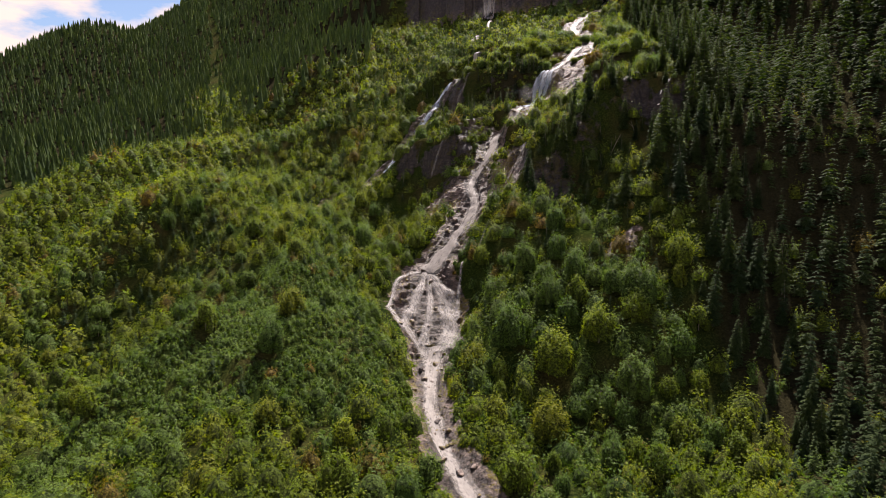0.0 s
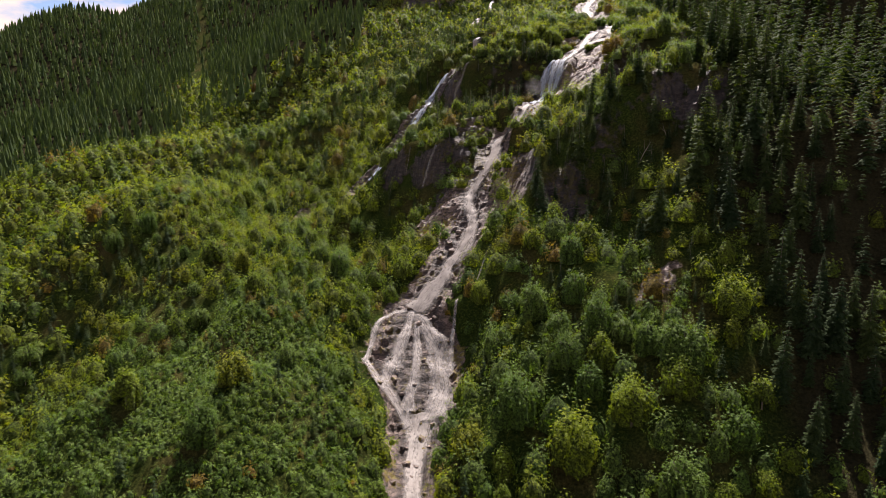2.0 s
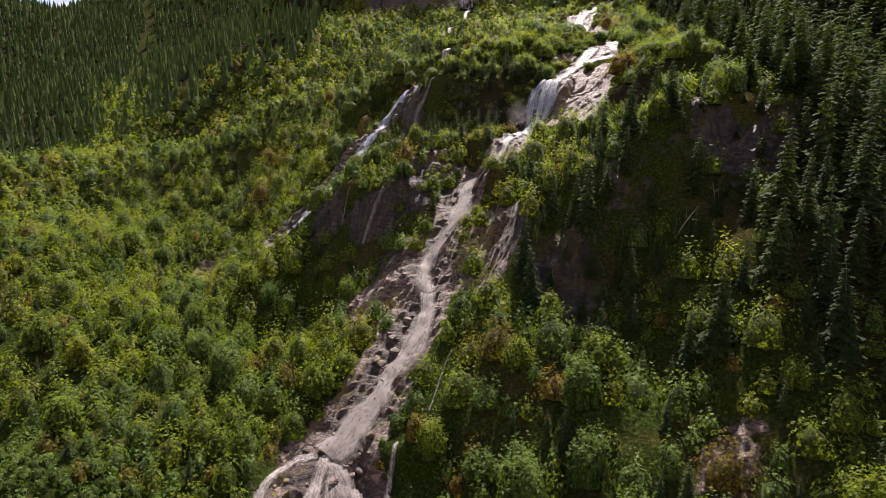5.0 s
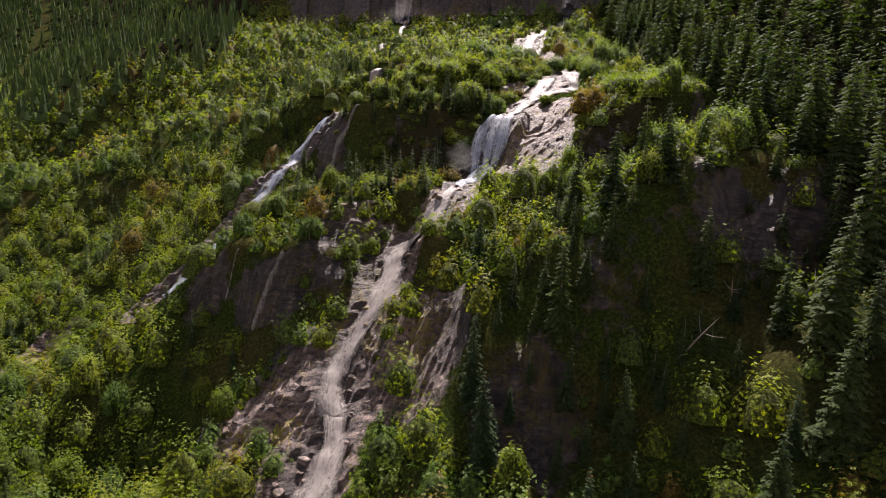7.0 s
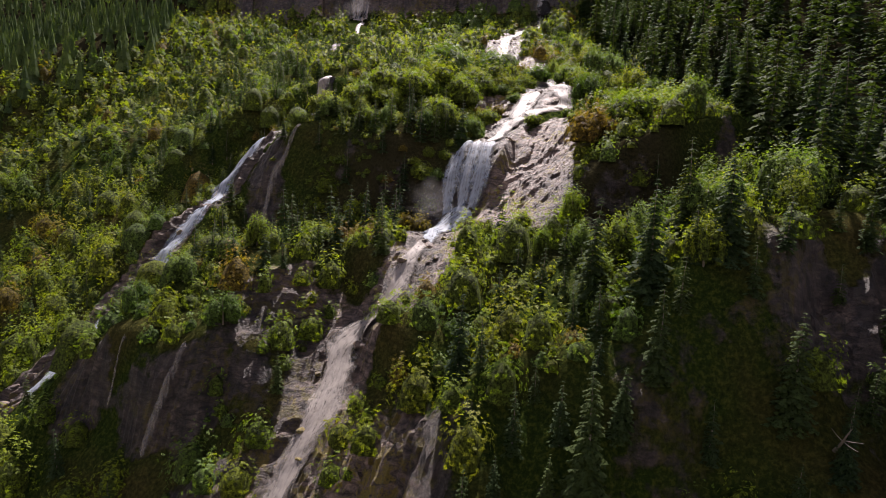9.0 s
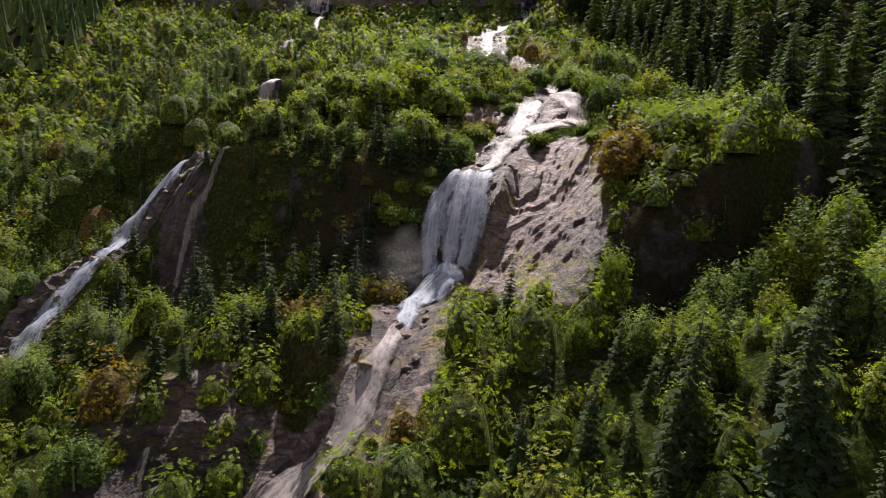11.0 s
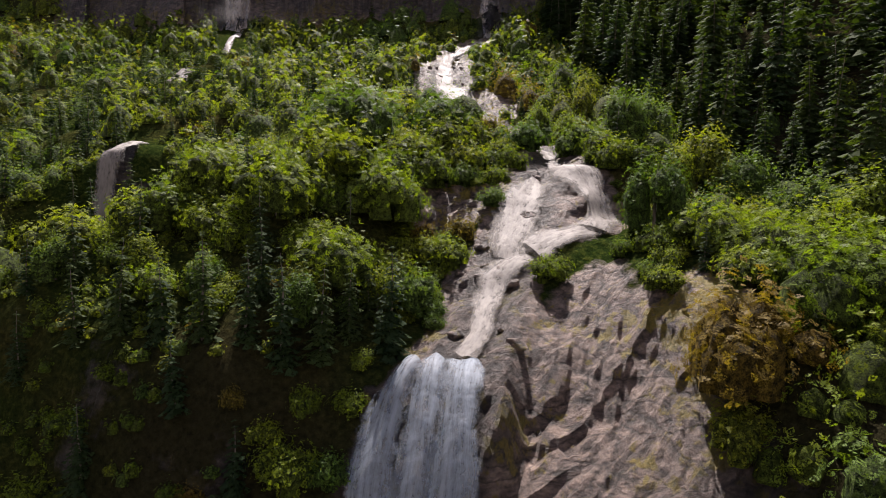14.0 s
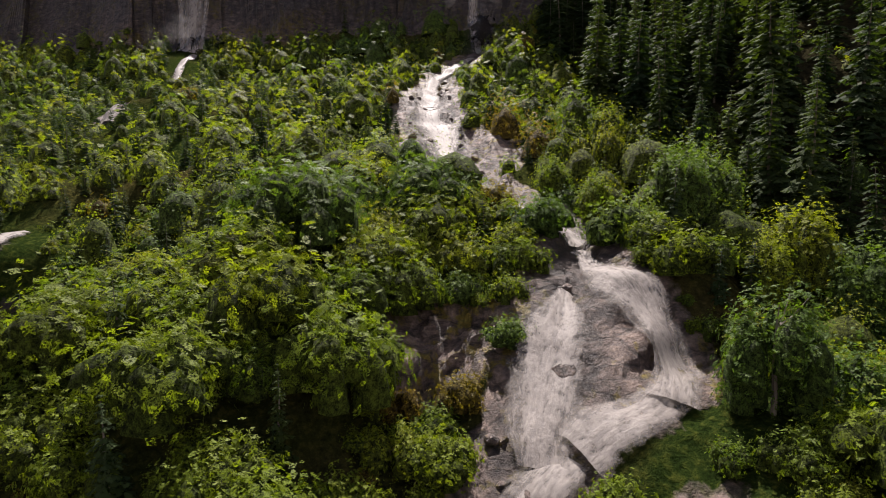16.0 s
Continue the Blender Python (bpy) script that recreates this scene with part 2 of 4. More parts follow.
veil_water = water_material("veil_water", 0.565, (0.26, 0.30, 0.35), 0.80, 0.10)


# ---- the shape of the land ----
def lattice(ix, iy, seed):
    h = (ix.astype(np.int64) * 374761393 + iy.astype(np.int64) * 668265263 + seed * 974711) & 0x7FFFFFFF
    h = ((h ^ (h >> 13)) * 1274126177) & 0x7FFFFFFF
    return ((h ^ (h >> 16)) & 0xFFFF) / 65535.0


def value_noise(x, y, seed=0):
    ix, iy = np.floor(x), np.floor(y)
    fx, fy = x - ix, y - iy
    fx, fy = fx * fx * (3 - 2 * fx), fy * fy * (3 - 2 * fy)
    a, b = lattice(ix, iy, seed), lattice(ix + 1, iy, seed)
    c, d = lattice(ix, iy + 1, seed), lattice(ix + 1, iy + 1, seed)
    return (a + (b - a) * fx) * (1 - fy) + (c + (d - c) * fx) * fy - 0.5


def fbm(x, y, size, octaves=4, seed=0, keep=0.5):
    total, amp = 0.0, 1.0
    for k in range(octaves):
        total = total + amp * value_noise(x / size + 17.3 * k, y / size - 9.1 * k, seed + k)
        size, amp = size * 0.5, amp * keep
    return total


def cells(u, v, seed):
    """Blocks with flat, tilted tops: the height of the nearest block's top, about -0.7 to 0.7."""
    iu, iv = np.floor(u), np.floor(v)
    best, out = np.full(u.shape, 1e9), np.zeros(u.shape)
    for du in (-1, 0, 1):
        for dv in (-1, 0, 1):
            a, b = iu + du, iv + dv
            cu, cv = a + 0.1 + 0.8 * lattice(a, b, seed), b + 0.1 + 0.8 * lattice(a, b, seed + 1)
            d = (u - cu) ** 2 + (v - cv) ** 2
            top = lattice(a, b, seed + 2) - 0.5 + 0.7 * (lattice(a, b, seed + 3) - 0.5) * (u - cu) + 0.7 * (lattice(a, b, seed + 4) - 0.5) * (v - cv)
            out = np.where(d < best, top, out)
            best = np.minimum(best, d)
    return out


def step(a, b, v):
    f = np.clip((v - a) / (b - a), 0, 1)
    return f * f * (3 - 2 * f)


# Swells of the hillside on a wide and on a close mesh: how far each lifts or sinks the mean slope, in metres.
WIDE = [[5.8, 15.7, 18.9, -9.7, -13.9, -10.5, -4],
        [6.6, -7.2, -10.6, -12.5, -2.5, -9.1, -8.9],
        [3.1, -8.7, -6.7, -11.6, -6.8, -12.5, -8.6],
        [-9.6, -6, -3.5, -8.1, -0.4, -1.6, 4],
        [-3.6, 0.2, -5, -3.3, 1.8, -3.1, 4.9],
        [6.8, -1, -5.7, 3.2, -1.4, -5, 15.4],
        [-15.1, -18.9, -12.1, 1.7, -3.7, -5.3, 24.5],
        [-20.1, 14.2, 22.8, -5.3, 7.2, -2.5, 9.5]]
CLOSE = [[6, 1.8, -18.5, 7, 5.9, -5.7, -11.2, -16, -9.5],
        [4.2, 0.4, -8.5, 18.3, -7.9, -2.9, 0.4, -11.1, -5.8],
        [1.7, -8.2, -3.3, -4, 2.8, -10.2, 6.5, 8.9, 5],
        [-3.8, -6.2, 0.6, 6.4, 0.7, -4.7, 4, 0.4, -13.3],
        [-10, 13.5, 17.1, -11.3, -6.1, 7.5, -9, 10.3, -7.3],
        [-5.3, -8.8, 5.6, -15.2, -5.6, 3.9, 9, -10.8, -5.8],
        [18.2, -4.5, -13, 2.8, -1.5, 1.8, -0.9, 0.6, 5.4],
        [6.5, 6.2, 17.9, 22.2, -4.4, 10.3, 1.5, -3.3, -14.1],
        [0.9, 3.6, -26.9, -4.7, -1.6, -2.2, 2.8, -4.1, 1]]

# Scarps: the foot line from x, y to x, y, the height of the step, half its run, how bare it is and the depth of the hollow before it.
SCARPS = [(36, 230, 108, 239, 24, 9.0, 0.30, 3), (2, 322, 46, 299, 15, 4, 0.12, 9), (-22, 344, 28, 358, 11, 3, 0.15, 3), (-24, 281, 16, 265, 13, 3, 0.62, 2), (60, 326, 72, 328, 4.5, 1.6, 0.9, 0),
          (66, 277, 106, 277.5, 16, 2.2, 0.40, 3)]
# Knolls and hollows: x, y, radius, height.
KNOLLS = [(-82, 395, 28, -18.0), (-10, 170, 26, 10.0), (-25, 255, 12, -12.0), (76, 300, 12, 7.5), (45, 230, 8, 6.6), (55, 205, 8, -9.8), (75, 235, 8, 6.6), (-45, 160, 12, 7.8), (-25, 255, 8, -7.9), (50, 160, 12, 5.6), (65, 255, 8, 4.0), (-20, 325, 8, 4.5), (-65, 350, 8, -4.2), (15, 260, 12, 3.3), (75, 200, 18, -4.1), (-75, 190, 18, -4.9), (-15, 275, 8, 4.0), (50, 335, 8, 3.2), (25, 170, 8, 4.1), (30, 315, 8, -3.8)]
# Far hills: peak x, y, height and steepness of the flanks.
HILLS = [(-545, 955, 330, 0.70), (-150, 1500, 785, 0.80), (-390, 575, 128, 0.50), (-285, 660, 150, 0.50), (-820, 900, 150, 0.45), (420, 1350, 760, 0.85)]

# Courses of the streams: x, y, height and half width of the bed.
MAIN = [(9, 100, 25, 3.2), (7.5, 110, 26.5, 3.2), (0.5, 128, 30, 2.6), (-3, 146, 32.5, 2.6), (-3.5, 168, 35.5, 3.4), (-2, 180, 40, 6), (-4, 195, 51, 10),
        (-5, 209, 60, 6), (-1, 215.5, 65.5, 5), (5, 225.5, 74, 4.2), (10, 234, 80.5, 4.0), (14, 242, 87, 3.2), (14, 249, 93, 2.4), (17, 254.5, 98, 2.4),
        (20.5, 259.5, 104, 2.6), (23.5, 266.5, 110, 3.6), (27, 269.5, 114.5, 4.2), (32, 269, 119.5, 3.2), (38, 275, 127, 2.4), (43.5, 287, 131, 2.6),
        (47.5, 291.8, 131.4, 4.0), (54.5, 298.6, 149.3, 4.2), (59, 303, 151.5, 2.4), (65, 311.5, 156, 2.6), (70, 317, 160, 3.0), (76, 325, 165.5, 2.0),
        (82, 331, 168.5, 2.5), (86, 338, 170.7, 1.4), (86, 350, 174.5, 2.5), (83, 367, 179, 3.5), (86, 382, 186, 4.5), (89, 396, 194.5, 4.0),
        (101, 420, 205, 2.5), (119, 438, 217, 2.5)]
LEFT = [(-36, 293, 93, 2.0), (-27, 299, 103, 1.9), (-18, 308, 113, 1.8), (-10, 320, 127, 1.9), (-2, 328, 137, 2.4), (6, 335, 149, 2.4), (12, 341, 154, 1.2)]


def course(knots, spacing=0.8):
    """A smooth line through the knots (Catmull-Rom), as rows of x, y, z, half width."""
    k = np.array(knots, float)
    k = np.vstack([2 * k[0] - k[1], k, 2 * k[-1] - k[-2]])
    rows = []
    for i in range(1, len(k) - 2):
        n = max(2, int(np.linalg.norm(k[i + 1, :3] - k[i, :3]) / spacing))
        t = np.linspace(0, 1, n, endpoint=False)[:, None]
        a, b, c, d = k[i - 1:i + 3]
        bent = 0.5 * (2 * b + (c - a) * t + (2 * a - 5 * b + 4 * c - d) * t ** 2 + (3 * b - 3 * c + d - a) * t ** 3)
        rows.append(0.6 * bent + 0.4 * (b + (c - b) * t))
    rows.append(k[-2:-1])
    return np.vstack(rows)


MAIN_LINE, LEFT_LINE = course(MAIN), course(LEFT)


def nearest(line, x, y):
    """For each place: its distance from the line in plan, and the line's height and half width there."""
    dist, high, half = np.full(x.shape, 1e9), np.zeros(x.shape), np.ones(x.shape)
    box = (x > line[:, 0].min() - 60) & (x < line[:, 0].max() + 60) & (y > line[:, 1].min() - 60) & (y < line[:, 1].max() + 60)
    bx, by = x[box], y[box]
    for s in range(0, len(bx), 20000):
        e = slice(s, s + 20000)
        d = (bx[e, None] - line[None, :, 0]) ** 2 + (by[e, None] - line[None, :, 1]) ** 2
        w = np.exp(-(d - d.min(1)[:, None]) / 6.0)
        w /= w.sum(1)[:, None]
        put = np.nonzero(box)[0][s:s + 20000]
        dist[put] = np.sqrt(d.min(1))
        high[put] = w @ line[:, 2]
        half[put] = w @ line[:, 3]
    return dist, high, half


def bump(x, y, cx, cy, rx, ry, h):
    return h * np.exp(-((x - cx) / rx) ** 2 / 2 - ((y - cy) / ry) ** 2 / 2)


def land(x, y):
    """Height and bareness of the ground, for flat arrays of places."""
    z = 30.15 + 0.2866 * x + 0.3623 * y
    for rows, xs, ys, r in ((WIDE, np.linspace(-240, 220, 7), np.linspace(40, 520, 8), 66.0),
                            (CLOSE, np.linspace(-210, 150, 9), np.linspace(130, 440, 9), 30.0)):
        for b, row in zip(ys, rows):
            for a, h in zip(xs, row):
                z = z + h * np.exp(-((x - a) ** 2 + (y - b) ** 2) / (2 * r * r))
    steep, shade_and_wet, open_face = 0 * x, 0 * x, 0 * x
    for x0, y0, x1, y1, h, w, naked, hollow in SCARPS:
        run = math.hypot(x1 - x0, y1 - y0)
        ux, uy = (x1 - x0) / run, (y1 - y0) / run
        t, d = (x - x0) * ux + (y - y0) * uy, (y - y0) * ux - (x - x0) * uy
        d = d + min(h * 0.42, 12) * fbm(x, y, 20, 4, 63) + min(0.03 * h, 0.6) * cells(x / 7, y / 7, 65)
        span = step(-10, 6, t) * step(run + 10, run - 6, t)
        z = z + h * span * (step(-w, w, d) - step(-32, 32, d))
        z = z - hollow * span * np.exp(-((d + 11) / 9) ** 2)
        steep = np.maximum(steep, span * np.exp(-(d / (w * 1.1)) ** 2))
        # shade of the scarp face and its foot, later put into the rock colour
        shade_and_wet = np.maximum(shade_and_wet, (hollow > 0) * span * np.exp(-(d / (6 + 2.4 * w)) ** 2))
        open_face = np.maximum(open_face, naked * span * np.exp(-(d / (w * 1.1)) ** 2))
    # the even hump over the lower left bank and a gully behind it
    s, t = ((x + 58) * 47 - (y - 205) * 37) / 59.8, (-(x + 58) * 37 - (y - 205) * 47) / 59.8
    along = step(-16, 2, t) * step(110, 60, t)
    z = z + along * (8.5 * np.exp(-((s - 9) / 12) ** 2) - 7.0 * np.exp(-((s + 10) / 9) ** 2))
    for cx, cy, r, h in KNOLLS:
        z = z + h * np.exp(-((x - cx) ** 2 + (y - cy) ** 2) / (2 * r * r))
    # the rock wall above the head of the slope
    wall = y - (548 - 0.62 * (x + 30)) + 12 * value_noise(x / 30, y / 30, 5)
    span = step(-230, -60, x) * step(240, 160, x)
    z = z + (46 * step(0, 34, wall + 7 * cells(x / 22, y / 40, 71) + 10 * fbm(x, y, 24, 4, 75)) + np.maximum(wall - 40, 0) * 0.35) * span
    # the hills beyond the valley
    for px, py, pz, flank in HILLS:
        d = np.hypot(x - px, y - py)
        hill = pz + 25 - flank * np.sqrt(d * d + (25 / flank) ** 2) + (26 * fbm(x, y, 130, 4, 90)) * step(0, 300, d)
        z = np.maximum(z, hill) + 6 * np.exp(-((z - hill) / 14) ** 2)
    z = np.maximum(z, 14 + 0.01 * np.abs(x))
    # the stream beds hold the ground to their own fall and keep their rock wet
    darkening = 0 * x
    bare = np.maximum(step(-3, 4, wall) * step(-55, -15, x + 12 * value_noise(x / 20, y / 20, 9)) * span * (1 - 0.8 * step(60, 120, wall)), open_face + 0.9 * steep * fbm(x, y, 9, 2, 64))
    for line, reach in ((MAIN_LINE, 10.0 - bump(x, y, 60, 291, 12, 8, 6.5) - bump(x, y, 77, 311, 7, 9, 7.0)), (LEFT_LINE, 7.0)):
        d, high, half = nearest(line, x, y)
        keep = np.exp(-(np.maximum(d - half, 0) / reach) ** 2)
        z = z * (1 - keep) + (high + 1.3 * (1 - np.exp(-(d / (half + 0.5)) ** 2 * 1.5)) - 0.8) * keep
        darkening = np.maximum(darkening, 0.8 * np.exp(-(np.maximum(d - 0.8 * half, 0) / 2.2) ** 2))
        bare = np.maximum(bare, 1.1 * np.exp(-(np.maximum(d - half, 0) / (0.40 * reach)) ** 2))
    # the bare slab beside the main fall, an even tilted plane
    d, _, half = nearest(MAIN_LINE, x, y)
    even = np.clip(1.8 * bump(x, y, 62, 289, 8.5, 7.5, 1.0), 0, 1) * step(0.3, 3.0, d - half) * step(79, 73, x)
    z = z * (1 - even) + (146.3 + 0.57 * (x - 71) + 0.41 * (y - 284)) * even
    for cx, cy, rx, ry, turn, amount in BARE:
        u, v = (x - cx) * math.cos(turn) + (y - cy) * math.sin(turn), -(x - cx) * math.sin(turn) + (y - cy) * math.cos(turn)
        bare = np.maximum(bare, amount * np.exp(-((u / rx) ** 2 + (v / ry) ** 2)))
    near = step(80, 20, np.maximum(np.maximum(x - 180, -180 - x), np.maximum(y - 480, 60 - y)))
    hold = 1 - 0.8 * np.exp(-(nearest(MAIN_LINE, x, y)[0] / 7) ** 2)
    z = z + near * hold * (7.0 * fbm(x, y, 30, 3, 11) + 2.2 * fbm(x, y, 9, 3, 21))
    ledges = fbm(0.8 * x + 0.6 * y, 2.4 * y - 1.4 * x, 10, 3, 31, 0.55)
    blocks = np.abs(fbm(x, 1.6 * y, 7, 4, 41, 0.6))
    tread = 2.1
    up = z / tread + 1.2 * fbm(x, y, 12, 3, 51)
    stair = (np.floor(up) + step(0.55, 1.0, up - np.floor(up)) - up) * tread
    calm = 1 - np.clip(bump(x, y, 63, 291, 13, 10, 1.15), 0, 0.85)
    p, q = 0.93 * x + 0.37 * y, 0.93 * y - 0.37 * x
    wide_beds, thin_beds = q / 2.8 + 1.3 * fbm(p, q, 9, 3, 89), q / 1.15 + p / 9 + 1.1 * fbm(p, q, 5, 3, 90)
    strata = 0.9 * lattice(np.floor(wide_beds), np.floor(p / 5 + 0.6 * wide_beds), 92) * (0.5 - wide_beds + np.floor(wide_beds))
    strata = strata + 0.55 * lattice(np.floor(thin_beds), np.floor(p / 3), 94) * (0.5 - thin_beds + np.floor(thin_beds))
    strata = strata + 0.55 * cells(p / 6, q / 2.6, 83) + 0.2 * cells(p / 2.4, q / 1.3, 87) + 1.1 * fbm(p / 2, q, 5, 5, 91, 0.6)
    u, v = 0.94 * x + 0.34 * y, 0.94 * y - 0.34 * x
    broken = 2.2 * cells(u / 7.5, v / 3.2, 43) + 1.1 * cells(u / 3.2, v / 1.6, 47)
    up = z / 6 + 0.9 * fbm(x, y, 14, 3, 53)
    stair = 0.95 * stair * (1 - steep) + 2.0 * steep * (np.floor(up) + step(0.4, 1.0, up - np.floor(up)) - up)
    z = z + np.clip(bare, 0, 1) * near * (calm * (0.45 + 0.55 * hold) * (1 - bump(x, y, 72, 314, 8, 9, 0.7)) * (1.3 * ledges - 1.5 * blocks + 0.5 + broken * (0.22 + 0.78 * hold)  + stair) + (1 - calm) * strata)
    # the third field joins painted scarp and wall shade with the wet beds
    return z, bare, np.clip(np.maximum(np.maximum(1.5 * shade_and_wet, darkening), step(-3, 6, wall) * span), 0, 1)


# Bare outcrops: x, y, half lengths, turn, how bare.
BARE = [(69, 302.5, 6, 4.5, 0.2, 1.3), (76, 318, 4, 6, 0.2, 1.3), (72, 305, 6, 4, 0.2, 1.0), (64, 290, 11, 15, -0.35, 1.25), (66, 300, 8, 8, 0.0, 1.0), (3, 250, 11, 11, 0.0, 1.2), (28, 243, 10, 12, 0.3, 1.1), (43, 224, 11, 9, 0.2, 0.95),
        (66, 328.5, 8, 4.5, 0.1, 1.4), (70, 296, 12, 7, 0.0, 1.3), (58, 287, 8, 6, 0.0, 1.2), (82, 322, 6, 10, 0.0, 1.0), (14, 276, 12, 7, 0.2, 1.0), (-62, 303, 13, 7, 0.9, 0.9), (60, 184, 9, 5, 0.4, 0.7),
        (-5, 195, 15, 14, 0.0, 1.0), (91, 375, 8, 14, 0.0, 0.9), (-25, 340, 12, 5, 0.3, 0.6), (8, 322, 6, 9, 0.0, 0.8), (25, 432, 4, 8, 0.0, 0.8), (22, 358, 3, 8, -0.3, 0.8)]


def graded(lo, a, b, hi, fine, grow=1.12, most=28.0):
    """Positions that lie close together from a to b and spread out beyond."""
    mid = list(np.arange(a, b, fine))
    down, up, s = [a], [b], fine
    while down[-1] > lo:
        s = min(s * grow, most)
        down.append(down[-1] - s)
    s = fine
    while up[-1] < hi:
        s = min(s * grow, most)
        up.append(up[-1] + s)
    return np.array(down[:0:-1] + mid + up)


def mesh_from(name, co, faces, smooth=True):
    """A mesh from an array of places and an array of equal-sided faces."""
    me = bpy.data.meshes.new(name)
    co, faces = np.asarray(co, np.float32), np.asarray(faces, np.int32)
    me.vertices.add(len(co))
    me.vertices.foreach_set("co", co.ravel())
    n, k = faces.shape
    me.loops.add(n * k)
    me.loops.foreach_set("vertex_index", faces.ravel())
    me.polygons.add(n)
    me.polygons.foreach_set("loop_start", np.arange(0, n * k, k, dtype=np.int32))
    me.polygons.foreach_set("use_smooth", np.full(n, smooth))
    me.update(calc_edges=True)
    return me


def values(me, name, data, domain="POINT"):
    a = me.attributes.new(name, "FLOAT", domain)
    a.data.foreach_set("value", np.asarray(data, np.float32))


def banded(lo, a, b, c, d, hi, fine, mid):
    """Finest from b to c, half as fine from a to d, spreading out beyond."""
    out = graded(lo, a, d, hi, mid)
    return np.concatenate([out[out < b], np.arange(b, c, fine), out[out > c]])


gx = banded(-1500, -130, -26, 112, 165, 900, 0.8, 1.6)
gy = banded(-400, 98, 174, 346, 470, 2300, 0.8, 1.6)
gx = np.concatenate([gx[gx < 45], np.arange(45, 85, 0.45), gx[gx > 85.3]])
gy = np.concatenate([gy[gy < 282], np.arange(282, 331, 0.45), gy[gy > 331.3]])
GX, GY = np.meshgrid(gx, gy)
gz, gbare, gdark = land(GX.ravel(), GY.ravel())
ids = np.arange(len(gx) * len(gy)).reshape(len(gy), len(gx))
quads = np.stack([ids[:-1, :-1], ids[:-1, 1:], ids[1:, 1:], ids[1:, :-1]], -1).reshape(-1, 4)
def woods(x, y):
    """How far conifers take over from shrubs."""
    edge = np.interp(y, (150, 195, 240, 300, 347, 374, 410, 430, 480), (76, 86, 95, 110, 117, 123, 133, 137, 150)) + 8 * value_noise(x / 25, y / 25, 77) * 2
    return np.maximum(step(-8, 8, x - edge), bump(x, y, 84, 212, 9, 9, 0.5))


def chute(x, y):
    """A treeless avalanche track in the far wood."""
    return np.exp(-((x + 0.385 * y + 10 * value_noise(y / 40, x * 0, 6)) / 15) ** 2) * step(400, 470, y)


def far_woods(x, y):
    a = step(-200, -245, x + 0.16 * (y - 400) + 16 * value_noise(x / 40, y / 40, 3)) * step(405, 455, y + 26 * value_noise(x / 30, y / 30, 8))
    b = step(-15, -60, x + 40 * value_noise(x / 50, y / 50, 13)) * step(470, 520, y)
    return np.maximum(a, b) * (1 - chute(x, y))


WOOD_AND_SHADE = np.maximum(woods(GX.ravel(), GY.ravel()), far_woods(GX.ravel(), GY.ravel()))
# the hollows under two ledges take the same dark floor as painted shade
WOOD_AND_SHADE = np.maximum(WOOD_AND_SHADE, np.clip(bump(GX.ravel(), GY.ravel(), 74, 274, 12, 9, 1.4) + bump(GX.ravel(), GY.ravel(), 28, 299, 16, 9, 1.4), 0, 1))
ground_me = mesh_from("ground", np.stack([GX.ravel(), GY.ravel(), gz], -1), quads, gbare[quads].mean(1) < 0.5)
values(ground_me, "bare", gbare)
values(ground_me, "wood", WOOD_AND_SHADE)
values(ground_me, "shade_and_wet", gdark)
values(ground_me, "moss", bump(GX.ravel(), GY.ravel(), 77, 290, 5, 7, 1.0) + bump(GX.ravel(), GY.ravel(), 56, 216, 12, 8, 0.8) + bump(GX.ravel(), GY.ravel(), 40, 230, 9, 6, 0.5))
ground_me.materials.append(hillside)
tagged(new("ground", ground_me), "steep mountainside of herbs, litter and bare grey-brown bedrock", "ground", kind="structure")
GZ, GB = gz.reshape(GX.shape), gbare.reshape(GX.shape)


def on_ground(x, y, field=GZ):
    """Ground height (or another field of the sheet) under places, read off the sheet itself."""
    x, y = np.atleast_1d(np.asarray(x, float)), np.atleast_1d(np.asarray(y, float))
    i, j = np.clip(np.searchsorted(gx, x) - 1, 0, len(gx) - 2), np.clip(np.searchsorted(gy, y) - 1, 0, len(gy) - 2)
    u, v = (x - gx[i]) / (gx[i + 1] - gx[i]), (y - gy[j]) / (gy[j + 1] - gy[j])
    return (field[j, i] * (1 - u) + field[j, i + 1] * u) * (1 - v) + (field[j + 1, i] * (1 - u) + field[j + 1, i + 1] * u) * v


